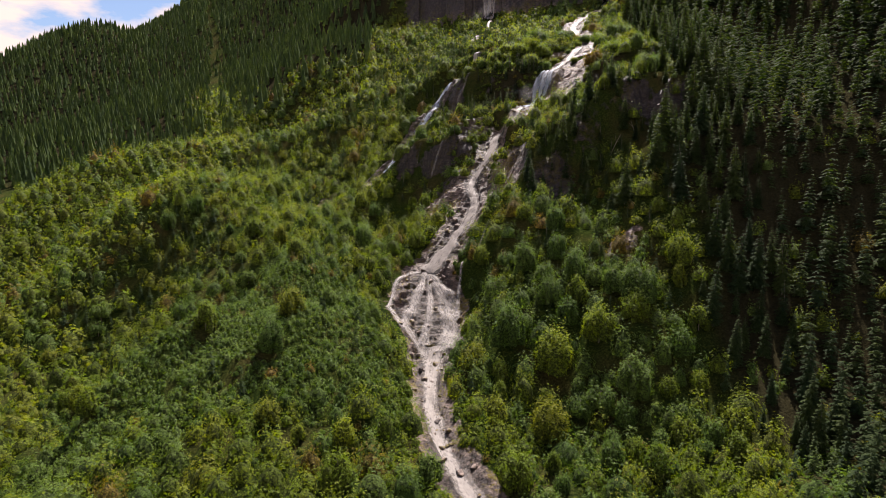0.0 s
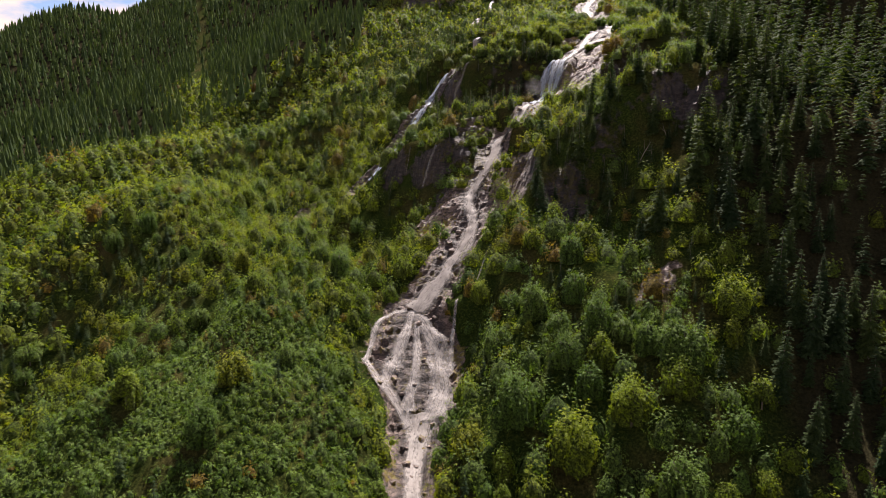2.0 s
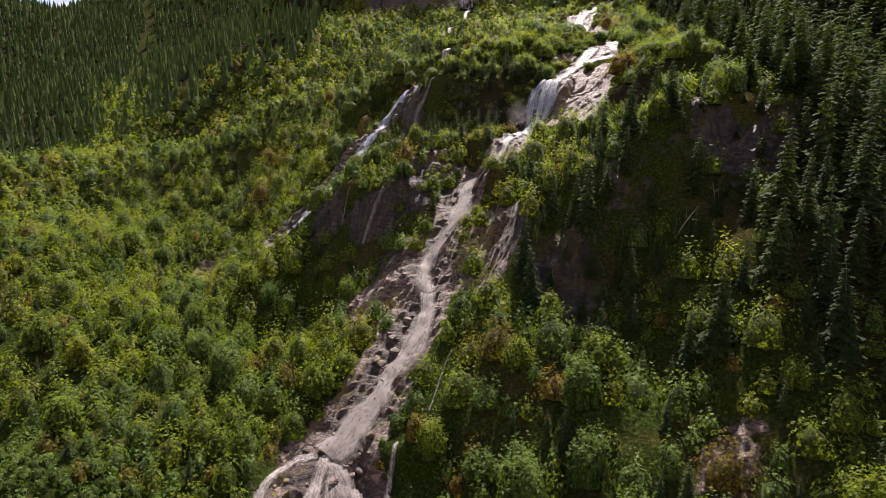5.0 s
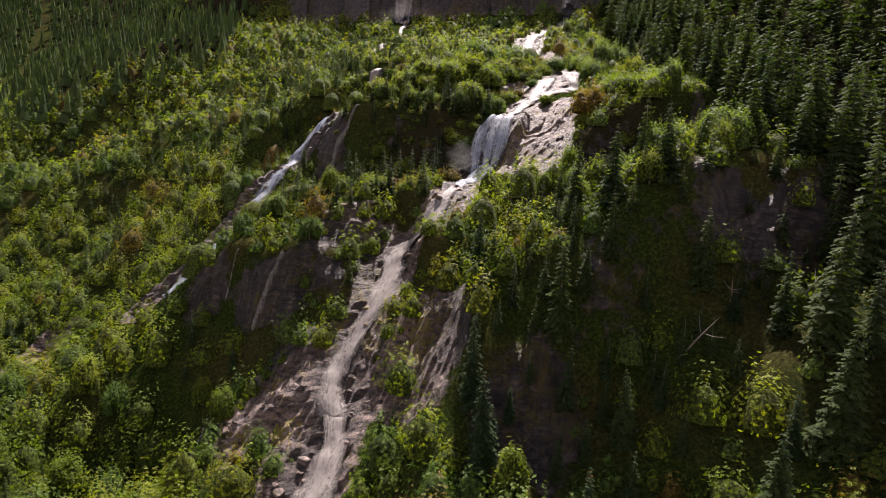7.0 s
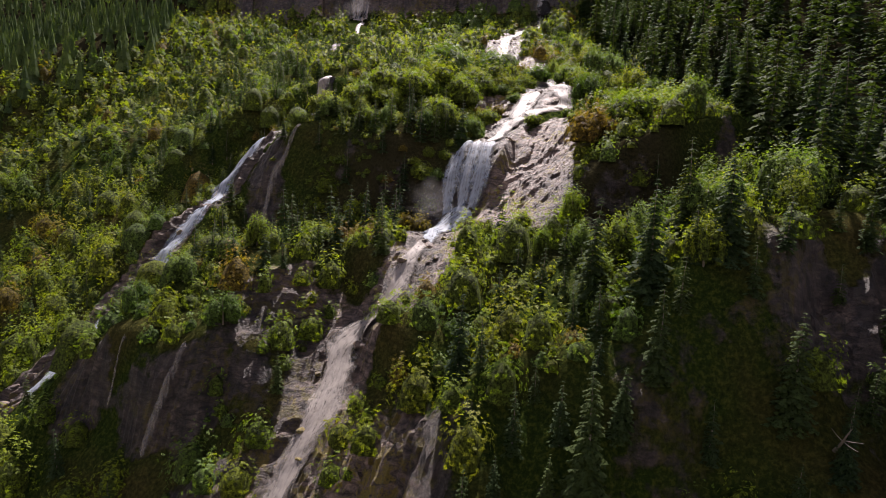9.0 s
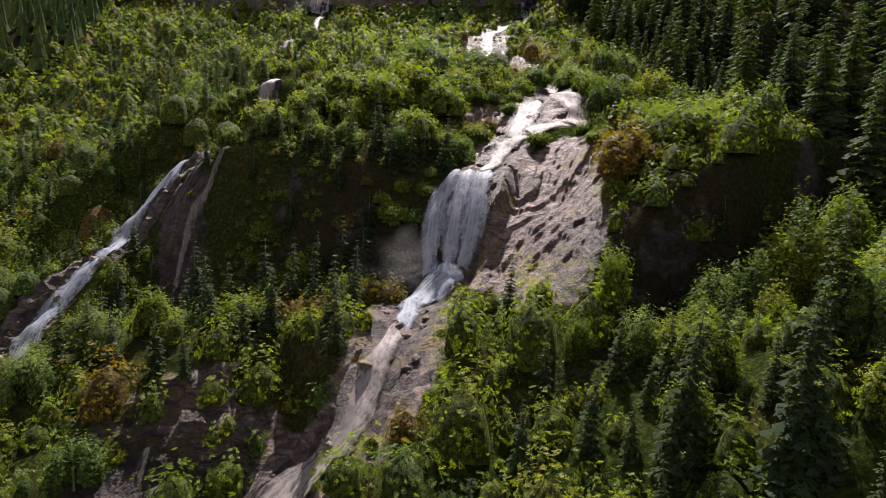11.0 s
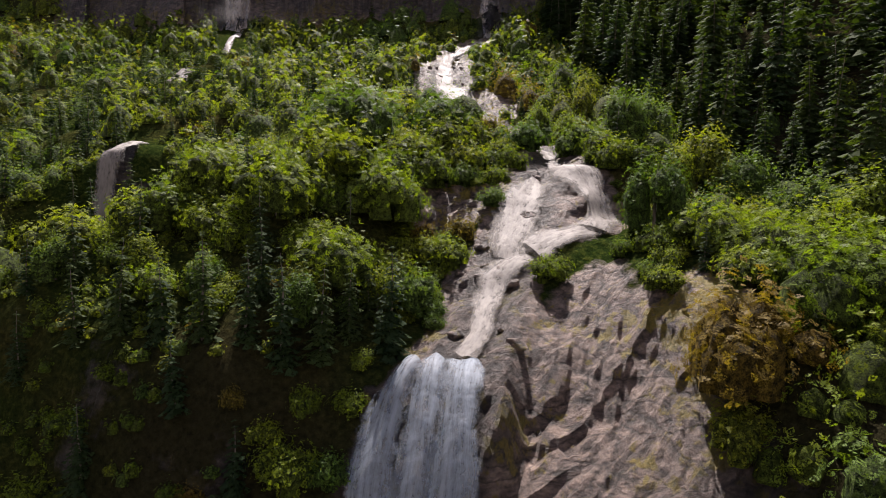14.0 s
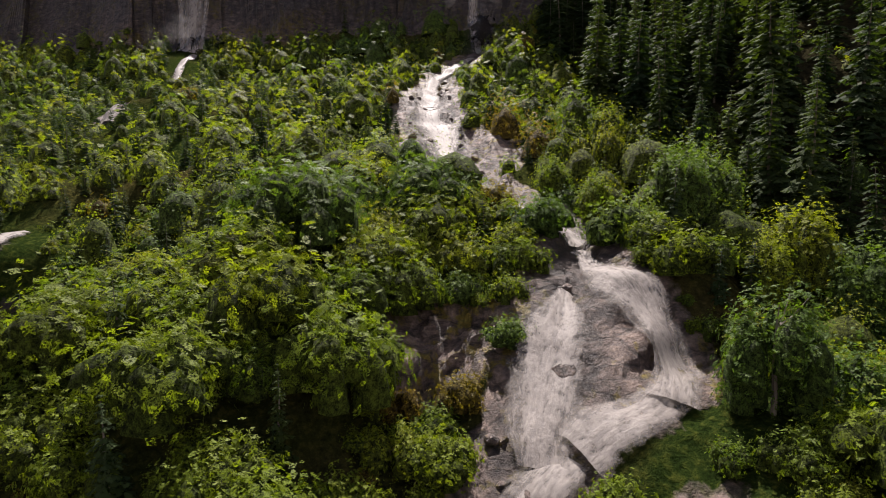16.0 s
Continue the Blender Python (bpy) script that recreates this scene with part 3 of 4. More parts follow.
# ---- water ----
def ribbon(name, line, material, label, rise=0.35, across=9, wander=0.25, parent=None, seed=0):
    """White water over its bed: a sheet that follows the course, bulging in the middle, with ragged edges."""
    p = line[:, :3]
    way = np.gradient(p[:, :2], axis=0)
    way /= np.maximum(np.linalg.norm(way, axis=1, keepdims=True), 1e-6)
    for _ in range(6):
        way = (np.roll(way, 1, 0) + 2 * way + np.roll(way, -1, 0)) / 4 if len(way) > 4 else way
    way /= np.linalg.norm(way, axis=1, keepdims=True)
    side = np.stack([way[:, 1], -way[:, 0]], -1)
    run = np.r_[0, np.cumsum(np.linalg.norm(np.diff(p, axis=0), axis=1))]
    co, uv, edge = [], [], []
    for k, s in enumerate(np.linspace(-1, 1, across)):
        ragged = 1 + wander * fbm(run, run * 0 + 40 * np.sign(s) + seed, 7.0, 4, 3) * 2 * abs(s)
        xy = p[:, :2] + side * (s * line[:, 3] * ragged)[:, None]
        bed = on_ground(xy[:, 0], xy[:, 1])
        z = np.max([np.roll(bed, n)if 0 < n < len(bed) else bed for n in (0, 1, 2)], 0)
        z[:2] = bed[:2]
        for _ in range(5):
            z[1:-1] = (z[:-2] + 2 * z[1:-1] + z[2:]) / 4
        z = np.maximum(z, bed + 0.04 - 0.5 * abs(s)) + rise * (1 - s * s) + 0.06 + 0.25 * fbm(run, run * 0 + 5 * s, 2.6, 3, 7 + seed) * (1 - s * s)
        co.append(np.column_stack([xy, z]))
        uv.append(np.column_stack([s * line[:, 3], run]))
        edge.append(np.full(len(p), 1 - abs(s) ** 2.5))
    n = len(p)
    co, uv, edge = np.concatenate(co), np.concatenate(uv), np.concatenate(edge)
    ids = np.arange(n * across).reshape(across, n)
    quads = np.stack([ids[:-1, :-1], ids[:-1, 1:], ids[1:, 1:], ids[1:, :-1]], -1).reshape(-1, 4)[:, ::-1]
    me = mesh_from(name, co, quads)
    layer = me.uv_layers.new(name="UVMap")
    layer.data.foreach_set("uv", uv[quads.ravel()].astype(np.float32).ravel())
    values(me, "edge", edge)
    me.materials.append(material)
    ob = new(name, me)
    ob.parent = parent
    if label:
        tagged(ob, label, "water", kind="" if parent else "structure")
    return ob


def cut(line, a, b):
    """The stretch of a course between two heights."""
    return line[(line[:, 2] >= a) & (line[:, 2] <= b)]


GAPS = [MAIN_LINE, LEFT_LINE]


def plan_line(rows):
    """A course given by x, y and half width alone: its height is the ground's."""
    k = np.array(rows, float)
    z = on_ground(k[:, 0], k[:, 1])
    line = course(np.column_stack([k[:, 0], k[:, 1], z, k[:, 2]]), 0.6)
    GAPS.append(line)
    return line


main_stream = ribbon("water_main_stream", cut(MAIN_LINE[:, :], 24, 40.5), white_water, "white mountain stream tumbling over bare rock steps", seed=1, across=9)
ribbon("water_upper_reach", cut(MAIN_LINE, 170.2, 180), white_water, "foaming reach of the stream between green shrubs", seed=12, across=9)
STRANDS = {
    "slide": [[(84.9, 335.5, 0.9), (82.6, 329.5, 1.1), (82.5, 325.7, 2.6), (82.8, 323.1, 3.2), (82.2, 319.9, 3.0), (81.5, 317.6, 3.0), (80.7, 315.8, 3.0), (78.5, 313.6, 2.2)],
              [(78.6, 328.4, 1.0), (76.0, 325.2, 1.8), (73.7, 322.6, 2.4), (72.0, 320.6, 3.2), (69.8, 318.0, 3.7), (68.4, 316.2, 3.4), (67.4, 314.4, 2.9)],
              [(79.8, 314.9, 2.0), (75.9, 313.6, 1.8), (72.8, 313.8, 2.0), (70.2, 313.4, 2.1)]],
    "chute": [[(69.7, 314.1, 2.0), (68.4, 313.6, 2.4), (67.0, 313.0, 2.2), (65.5, 312.2, 1.7), (64.4, 311.2, 1.4), (62.4, 308.3, 1.4), (61.0, 306.2, 1.4), (60.1, 304.7, 1.4), (59.0, 303.5, 1.6), (57.2, 301.8, 2.1)]],
    "fall": [[(53.4, 303.2, 1.1), (50.2, 301.2, 1.8), (48.9, 299.6, 2.0), (48.1, 298.3, 2.2), (47.2, 296.2, 2.0), (46.5, 294.0, 2.0)],
             [(55.2, 303.0, 1.4), (52.8, 299.4, 1.6), (51.4, 296.9, 1.7), (50.4, 295.3, 1.8), (49.6, 293.6, 1.8), (48.8, 292.2, 1.7)],
             [(57.4, 301.4, 2.4), (55.2, 297.9, 2.0), (54.0, 295.4, 2.2), (53.0, 293.6, 2.2), (52.0, 292.4, 2.2), (50.8, 291.3, 1.9)],
             [(51.0, 291.8, 2.4), (48.3, 292.2, 3.1), (45.3, 291.2, 2.8), (42.9, 288.4, 1.7), (41.8, 285.0, 1.6), (40.0, 281.0, 1.6)]],
    "cascade": [[(40.3, 282.0, 1.3), (38.2, 278.4, 1.4), (36.2, 275.0, 1.6), (34.6, 272.6, 2.1), (32.5, 270.2, 2.9), (29.6, 269.6, 3.8), (27.0, 269.8, 4.4), (25.0, 268.4, 4.1), (23.9, 266.0, 3.9), (22.7, 262.8, 3.4), (21.4, 259.5, 3.0),
                 (19.6, 257.2, 2.6), (17.6, 254.6, 2.4), (15.8, 252.0, 2.2), (13.4, 248.4, 2.2), (12.8, 245.1, 2.3), (13.3, 242.0, 2.8)],
                [(13.2, 243.5, 2.5), (13.4, 237.8, 2.8), (12.6, 233.0, 3.6), (10.3, 228.4, 4.2), (7.2, 224.8, 3.7), (5.2, 222.2, 3.5), (3.6, 219.4, 3.7), (0.2, 216.2, 4.0), (-3.8, 212.4, 4.6), (-6, 210.5, 4.4)]],
    "strand": [[(-8, 211.3, 1.5), (-12, 209.8, 1.2), (-14.8, 206, 1.0), (-16.5, 201.6, 1.1), (-18.2, 193.6, 1.2), (-18.8, 191.5, 1.3)],
               [(-19.6, 193, 1.3), (-16.5, 188.6, 1.9), (-13.5, 185.6, 2.2), (-9.1, 181.4, 2.5), (-5.4, 177, 3.0)],
               [(-6.1, 211, 1.8), (-7.6, 203.3, 2.1), (-9.2, 198.6, 2.7), (-11.8, 189.5, 2.9), (-12.6, 186, 2.2)],
               [(-4.6, 207, 1.4), (-4.2, 195, 2.0), (-5.0, 187, 2.5), (-6.0, 180.5, 2.8)],
               [(-4.6, 210, 2.2), (-0.7, 202.5, 3.4), (2.2, 197.8, 4.4), (3.0, 189.1, 5.0), (2.2, 182, 4.6), (0, 177.6, 4.0)],
               [(7.8, 208.5, 0.7), (6.5, 202.5, 0.9), (5.7, 197, 0.9)]],
    "trickle": [[(-9.1, 261.3, 0.28), (-11.0, 256.9, 0.49), (-12.3, 251.0, 0.56), (-12.2, 246.0, 0.3)],
                [(19.1, 222, 0.28), (16.4, 216.5, 0.42), (14, 211, 0.35)]],
    "upper_cascade": [[(119.4, 439.5, 1.8), (107.1, 428, 1.8), (99.5, 419.8, 1.5), (92.4, 406.2, 2.0), (88.5, 394, 3.0)],
                      [(88.5, 395, 3.4), (86.7, 388, 4.2), (86.4, 381.7, 4.2), (84.6, 374, 2.2), (82, 367, 2.8), (80.5, 362, 3.4)]],
}
n_strand = 20
for kind_, rows_ in STRANDS.items():
    for row in rows_:
        n_strand += 1
        ribbon(kind_, plan_line(row), {"strand": thin_water, "trickle": trickle, "fall": veil_water}.get(kind_, white_water), "", {"fall": 0.7, "strand": 0.25, "trickle": 0.1}.get(kind_, 0.35), 9, 0.5, main_stream, n_strand)

left_stream = ribbon("water_left_stream", plan_line([(5.6, 341.5, 1.4), (3.6, 337.6, 2.6), (0.4, 334.6, 2.8), (-2.4, 331.0, 2.9), (-4.6, 324.8, 2.8), (-7.6, 318.6, 2.7), (-11.0, 314.2, 2.5),
                                                  (-13.2, 308.6, 2.4), (-15.6, 303.2, 1.9), (-18.4, 299.4, 2.0), (-20.8, 296.0, 2.1), (-24.2, 293.8, 2.1), (-27.0, 292.0, 2.1), (-29.6, 290.6, 1.8)]), veil_water, "narrow white stream falling between green shrubs", rise=0.12, wander=0.5, seed=2)
for row in ([(15.4, 322.6, 0.9), (13.6, 321.2, 1.2), (11.8, 320.4, 0.8), (9.8, 320.0, 1.0), (8.6, 318.8, 1.0), (7.8, 316.6, 0.7), (7.6, 312.5, 0.5)],
            [(0.7, 271.4, 0.6), (-0.5, 270.2, 0.8), (-2.0, 269.5, 0.9), (-3.3, 268.9, 0.9), (-4.9, 268.2, 0.7)],
            [(-9.7, 277.4, 0.4), (-12.0, 276.0, 0.4)],
            [(23.8, 368.2, 1.3), (22.6, 362.5, 1.7), (21.0, 357.5, 1.9), (19.2, 353.0, 1.9), (17.2, 348.5, 1.7), (13.5, 345, 1.0)],
            [(27.2, 447, 1.3), (25.8, 435, 2.3), (24.4, 426, 2.6)],
            [(41, 492, 1.6), (37.3, 474, 1.7), (36.6, 464, 1.2)]):
    n_strand += 1
    line = plan_line(row)
    GAPS.append(line + np.array([1.2, -3.5, 0, 1.2]))   # low growth below each step
    ribbon("strand", line, trickle if row[0][1] < 330 else white_water, "", 0.35, 7, 0.35, left_stream, n_strand)
cliff_falls = ribbon("water_cliff_falls", plan_line([(52, 560, 2.2), (47, 540, 3.2), (43, 520, 4.2), (40, 500, 5.0), (39, 492, 5.0)]), thin_water,
                     "thin waterfalls dropping over the dark rock wall", seed=60)
for row in ([(44, 560, 1.2), (40, 540, 1.5), (37, 520, 1.4), (37, 500, 1.2)], [(56, 548, 1.0), (51, 528, 1.2), (46, 508, 1.2), (43, 496, 1.0)],
            [(138, 490, 1.8), (131, 470, 2.2), (125, 452, 2.4), (121, 441, 2.4)]):
    n_strand += 1
    ribbon("strand", plan_line(row), thin_water, "", 0.35, 7, 0.35, cliff_falls, n_strand)


# ---- plants ----
def leaf_cards(rng, centres, out, size, droop=0.0, stretch=1.5):
    """One four-cornered blade at each centre, facing roughly along out."""
    n = len(centres)
    norm = out + rng.normal(0, 0.34, (n, 3))
    norm[:, 2] += 0.12
    norm /= np.linalg.norm(norm, axis=1, keepdims=True)
    along = np.cross(norm, rng.normal(0, 1, (n, 3)))
    along /= np.linalg.norm(along, axis=1, keepdims=True)
    along[:, 2] -= droop
    wide = np.cross(norm, along)
    s = (np.asarray(size) * rng.uniform(0.65, 1.35, n))[:, None]
    a, b = along * s * stretch * 0.5, wide * s * 0.5
    co = np.stack([centres - a, centres + b * 0.9, centres + a, centres - b], 1).reshape(-1, 3)
    return co, np.arange(4 * n).reshape(n, 4)


def cone_tiers(rng, high, wide, tiers, sprays, foot=0.1, parts=2):
    """Drooping sprays of a conifer, tier upon tier: each is a ridge of blades that hang from the limb."""
    co, faces = [], []
    for t in range(tiers):
        f = (t + rng.uniform(0, 0.7)) / tiers
        z = high * (foot + (1 - foot) * f)
        reach = wide / 2 * (1 - f) ** 0.75 * rng.uniform(0.8, 1.1) + 0.02 * high
        for k in range(max(3, int(sprays * (1 - 0.55 * f)))):
            a = 2 * math.pi * (k + rng.uniform(0, 0.9)) / max(3, int(sprays * (1 - 0.55 * f)))
            r = reach * rng.uniform(0.65, 1.12)
            ca, sa = math.cos(a), math.sin(a)
            drop = r * rng.uniform(0.25, 0.6)
            half = r * rng.uniform(0.21, 0.33)
            for q in range(parts):
                r0, r1 = r * q / parts * 0.9, r * (q + 1.25) / parts
                r1 = min(r1, r)
                h0 = z - drop * (r0 / r) ** 1.3
                h1 = z - drop * (r1 / r) ** 1.3
                w = half * (1.25 - 0.5 * q / parts)
                b = len(co)
                rm = 0.45 * r0 + 0.55 * r1
                hm = 0.5 * (h0 + h1) - 0.35 * w
                co += [(ca * r0, sa * r0, h0), (ca * rm - sa * w, sa * rm + ca * w, hm - rng.uniform(0, 0.5) * w), (ca * r1, sa * r1, h1),
                       (ca * rm + sa * w, sa * rm - ca * w, hm - rng.uniform(0, 0.5) * w)]
                faces.append((b, b + 1, b + 2, b + 3))
    return np.array(co), np.array(faces)


def trunk_mesh(name, high, r, limbs=0, seed=0, lean=0.0):
    """A tapered trunk with limbs."""
    rng = random.Random(seed)
    bm = bmesh.new()

    def tube(points, radii, sides=6):
        rings = []
        for (px, py, pz), rad in zip(points, radii):
            rings.append([bm.verts.new((px + rad * math.cos(2 * math.pi * i / sides), py + rad * math.sin(2 * math.pi * i / sides), pz)) for i in range(sides)])
        for a, b in zip(rings, rings[1:]):
            for i in range(sides):
                bm.faces.new((a[i], a[(i + 1) % sides], b[(i + 1) % sides], b[i]))
        bm.faces.new(rings[-1])

    bend = [(lean * f * f * high + 0.015 * high * math.sin(5 * f + seed), 0.012 * high * math.cos(4 * f + seed), f * high - 0.6 * (f == 0)) for f in (0, 0.2, 0.45, 0.7, 1.0)]
    tube(bend, [r * 1.5, r, r * 0.8, r * 0.5, r * 0.12])
    for k in range(limbs):
        f = rng.uniform(0.3, 0.8)
        a = rng.uniform(0, 6.28)
        q = high * rng.uniform(0.18, 0.32)
        z = f * high
        tube([(0, 0, z), (q * 0.5 * math.cos(a), q * 0.5 * math.sin(a), z + q * 0.35), (q * math.cos(a), q * math.sin(a), z + q * 0.9)], [r * 0.45, r * 0.3, r * 0.1], 5)
    me = bpy.data.meshes.new(name)
    bm.to_mesh(me)
    bm.free()
    me.materials.append(bark)
    return me


def plant(name, trunk, crown, material, label, category, group):
    """A plant as one thing: trunk and crown under an empty at its foot."""
    ob = tagged(new(name), label, category, group)
    t = new("trunk", trunk)
    t.parent = ob
    me = mesh_from("crown", *crown[:2], smooth=False)
    if len(crown) > 2:
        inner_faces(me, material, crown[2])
    else:
        me.materials.append(material)
    c = new("crown", me)
    c.parent = ob
    return ob


def scatter(rng, n, box, accept):
    """Random places in a box of the plan that accept() lets through."""
    x, y = rng.uniform(box[0], box[1], n), rng.uniform(box[2], box[3], n)
    ok = rng.uniform(0, 1, n) < accept(x, y)
    return x[ok], y[ok]


def spaced(x, y, gap, taken=None):
    """Thins places so that none lies nearer to an earlier one than gap."""
    kept, cells = [], {} if taken is None else taken
    for i in range(len(x)):
        g = gap[i] if isinstance(gap, np.ndarray) else gap
        cx, cy = int(x[i] // 6), int(y[i] // 6)
        if all((x[i] - a) ** 2 + (y[i] - b) ** 2 > (0.5 * (g + h)) ** 2 for u in (-1, 0, 1) for v in (-1, 0, 1) for a, b, h in cells.get((cx + u, cy + v), ())):
            cells.setdefault((cx, cy), []).append((x[i], y[i], g))
            kept.append(i)
    return np.array(kept, int)


def crowd(name, forms, x, y, size, material, label, category, seed, squash=None):
    """Very many plants in one mesh: forms are (places, faces) of height 1, set down at random turns."""
    rng = np.random.default_rng(seed)
    z = on_ground(x, y)
    pick, turn, tint = rng.integers(0, len(forms), len(x)), rng.uniform(0, 6.283, len(x)), rng.uniform(0, 1, len(x))
    cos, faces, tints, base = [], [], [], 0
    for k, (co, fc) in enumerate(forms):
        at = np.nonzero(pick == k)[0]
        if not len(at):
            continue
        c, s, h = np.cos(turn[at])[:, None], np.sin(turn[at])[:, None], size[at][:, None]
        q = np.stack([(co[:, 0] * c - co[:, 1] * s) * h + x[at][:, None], (co[:, 0] * s + co[:, 1] * c) * h + y[at][:, None],
                      co[:, 2] * h + z[at][:, None] - 0.15], -1)
        cos.append(q.reshape(-1, 3))
        faces.append((fc[None] + (np.arange(len(at)) * len(co))[:, None, None]).reshape(-1, fc.shape[1]) + base)
        tints.append(np.repeat(tint[at], len(fc)))
        base += len(at) * len(co)
    me = mesh_from(name, np.concatenate(cos), np.concatenate(faces), smooth=False)
    values(me, "tint", np.concatenate(tints), "FACE")
    me.materials.append(material)
    return tagged(new(name, me), label, category, kind="stuff")


def domes(rng, x, y, z, high, wide, cards, size, k=7, rings_of=((-0.15, 0.78), (0.38, 0.66), (0.60, 0.38), (0.70, 0.03))):
    """Leafy domes: for each plant so many sprays on an uneven dome, and an inner mass. Returns places, faces, the plant of each face and the number of sprays."""
    own = np.repeat(np.arange(len(x)), cards)
    d = rng.normal(0, 1, (len(own), 3))
    d[:, 2] = np.abs(d[:, 2]) * 1.05 - 0.12
    d /= np.linalg.norm(d, axis=1, keepdims=True)
    turn = rng.uniform(0, 6.283, (len(x), 3))[own]
    az = np.arctan2(d[:, 1], d[:, 0])
    bulge = 1 + 0.16 * np.sin(3 * az + turn[:, 0]) + 0.14 * np.sin(5 * az + 4 * d[:, 2] + turn[:, 1]) + 0.13 * np.sin(7 * d[:, 2] + 2 * az + turn[:, 2])
    r = bulge * rng.uniform(0.74, 1.06, len(own))
    p = np.stack([x[own] + d[:, 0] * r * wide[own] / 2, y[own] + d[:, 1] * r * wide[own] / 2, z[own] + np.maximum(d[:, 2], -0.05) * r * high[own]], -1)
    co, faces = leaf_cards(rng, p, d, size[own])
    t = np.arange(k) * 6.283 / k
    rings = []
    for lift, w in rings_of:
        rag = rng.uniform(0.8, 1.15, (len(x), k)) * w * wide[:, None] / 2
        rings.append(np.stack([x[:, None] + rag * np.cos(t), y[:, None] + rag * np.sin(t), np.repeat((z + lift * high)[:, None], k, 1)], -1))
    core = np.stack(rings, 1).reshape(-1, 3)
    ids = np.arange(len(rings_of) * k).reshape(len(rings_of), k)
    nxt = np.roll(ids, -1, 1)
    f = np.stack([ids[:-1], nxt[:-1], nxt[1:], ids[1:]], -1).reshape(-1, 4)
    cf = (f[None] + (np.arange(len(x)) * len(rings_of) * k)[:, None, None]).reshape(-1, 4) + len(co)
    return np.concatenate([co, core]), np.concatenate([faces, cf]), np.concatenate([own, np.repeat(np.arange(len(x)), len(f))]), len(faces)


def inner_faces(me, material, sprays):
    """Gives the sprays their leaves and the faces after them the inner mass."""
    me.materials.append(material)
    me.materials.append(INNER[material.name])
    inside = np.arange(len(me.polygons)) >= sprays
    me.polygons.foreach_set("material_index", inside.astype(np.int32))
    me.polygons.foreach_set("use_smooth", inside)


def carpet(name, x, y, high, wide, cards, size, material, label, seed, near=False):
    """A coat of shrubs that nobody could count, in one mesh."""
    rng = np.random.default_rng(seed)
    co, faces, own, sprays = domes(rng, x, y, on_ground(x, y) - 0.1, high, wide, cards, size, *(() if near else (6, ((-0.15, 0.72), (0.40, 0.54), (0.66, 0.03)))))
    me = mesh_from(name, co, faces, smooth=False)
    values(me, "tint", rng.uniform(0, 1, len(x))[own], "FACE")
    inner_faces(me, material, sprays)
    return tagged(new(name, me), label, "shrubs", kind="stuff")


def stream_gap(x, y, room=1.1):
    """1 where plants may stand, 0 in the beds."""
    ok = np.ones(len(x), bool)
    for line in GAPS:
        d, _, h = nearest(line, x, y)
        ok &= d > h + room
    return ok


rng = np.random.default_rng(7)
taken = {}
SPARE = []
PLACED = {}


def set_down(sources, x, y, size, rng, sink=0.2):
    """Copies of the source plants, one at each place; the first of each source is the source itself."""
    z = on_ground(x, y)
    order = rng.integers(0, len(sources), len(x))
    spare = set(range(len(sources)))
    sources_used = PLACED.setdefault(id(sources), set())
    spare -= sources_used
    for i, k in enumerate(order):
        m = pose(float(x[i]), float(y[i]), float(z[i]) - sink, rng.uniform(-3, 3), rng.uniform(-3, 3), rng.uniform(0, 360)) @ Matrix.Scale(float(size[i]), 4)
        if k in spare:
            spare.discard(k)
            sources_used.add(k)
            SPARE.append((sources[k], m))
        else:
            copy_thing(sources[k], m)


# conifers of the right-hand slope, each a thing along the edge of the wood
conifers = [plant("conifer", trunk_mesh("trunk", 0.94, 0.011, 0, s), cone_tiers(np.random.default_rng(s), 1.0, w, 26, 11, 0.08, 3), needles,
                  "tall dark green conifer with drooping sprays on the steep slope", "conifer", "conifers of the slope")
            for s, w in ((1, 0.38), (2, 0.30), (3, 0.44), (4, 0.34))]
cx, cy = scatter(rng, 12000, (40, 260, 60, 470), lambda x, y: woods(x, y) * stream_gap(x, y))
csize = (8 + rng.gamma(3.0, 3.0, len(cx))).clip(8, 26) * (0.75 + 0.25 * step(180, 240, cy))
k = spaced(cx, cy, 4.5, taken)
cx, cy, csize = cx[k], cy[k], csize[k]
order = np.argsort(cx - np.interp(cy, (150, 195, 240, 300, 347, 374, 410, 430, 480), (76, 86, 95, 110, 117, 123, 133, 137, 150)) + 40 * step(130, 100, cy))
near, rest = order[:200], order[200:]
set_down(conifers, cx[near], cy[near], csize[near], rng)
light_conifers = [cone_tiers(np.random.default_rng(s), 1.0, w, 13, 7, 0.08, 2) for s, w in ((11, 0.36), (12, 0.30), (13, 0.42))]
crowd("conifer_wood", light_conifers, cx[rest], cy[rest], csize[rest], needles, "dense dark conifer wood covering the mountainside", "conifers", 5)
def spire(rng, wide, sides=5):
    """A far conifer: three ragged skirts one above another."""
    co, faces = [], []
    for z0, z1, w in ((0.0, 0.60, 1.0), (0.30, 0.85, 0.72), (0.58, 1.0, 0.42)):
        b = len(co)
        t = np.arange(sides) * 6.283 / sides + rng.uniform(0, 6)
        r = wide / 2 * w * rng.uniform(0.7, 1.15, sides)
        co += [(math.cos(a) * q, math.sin(a) * q, z0 + rng.uniform(-0.05, 0.04)) for a, q in zip(t, r)]
        co += [(math.cos(a) * 0.006, math.sin(a) * 0.006, z1) for a in t]
        faces += [(b + i, b + (i + 1) % sides, b + sides + (i + 1) % sides, b + sides + i) for i in range(sides)]
    return np.array(co), np.array(faces)


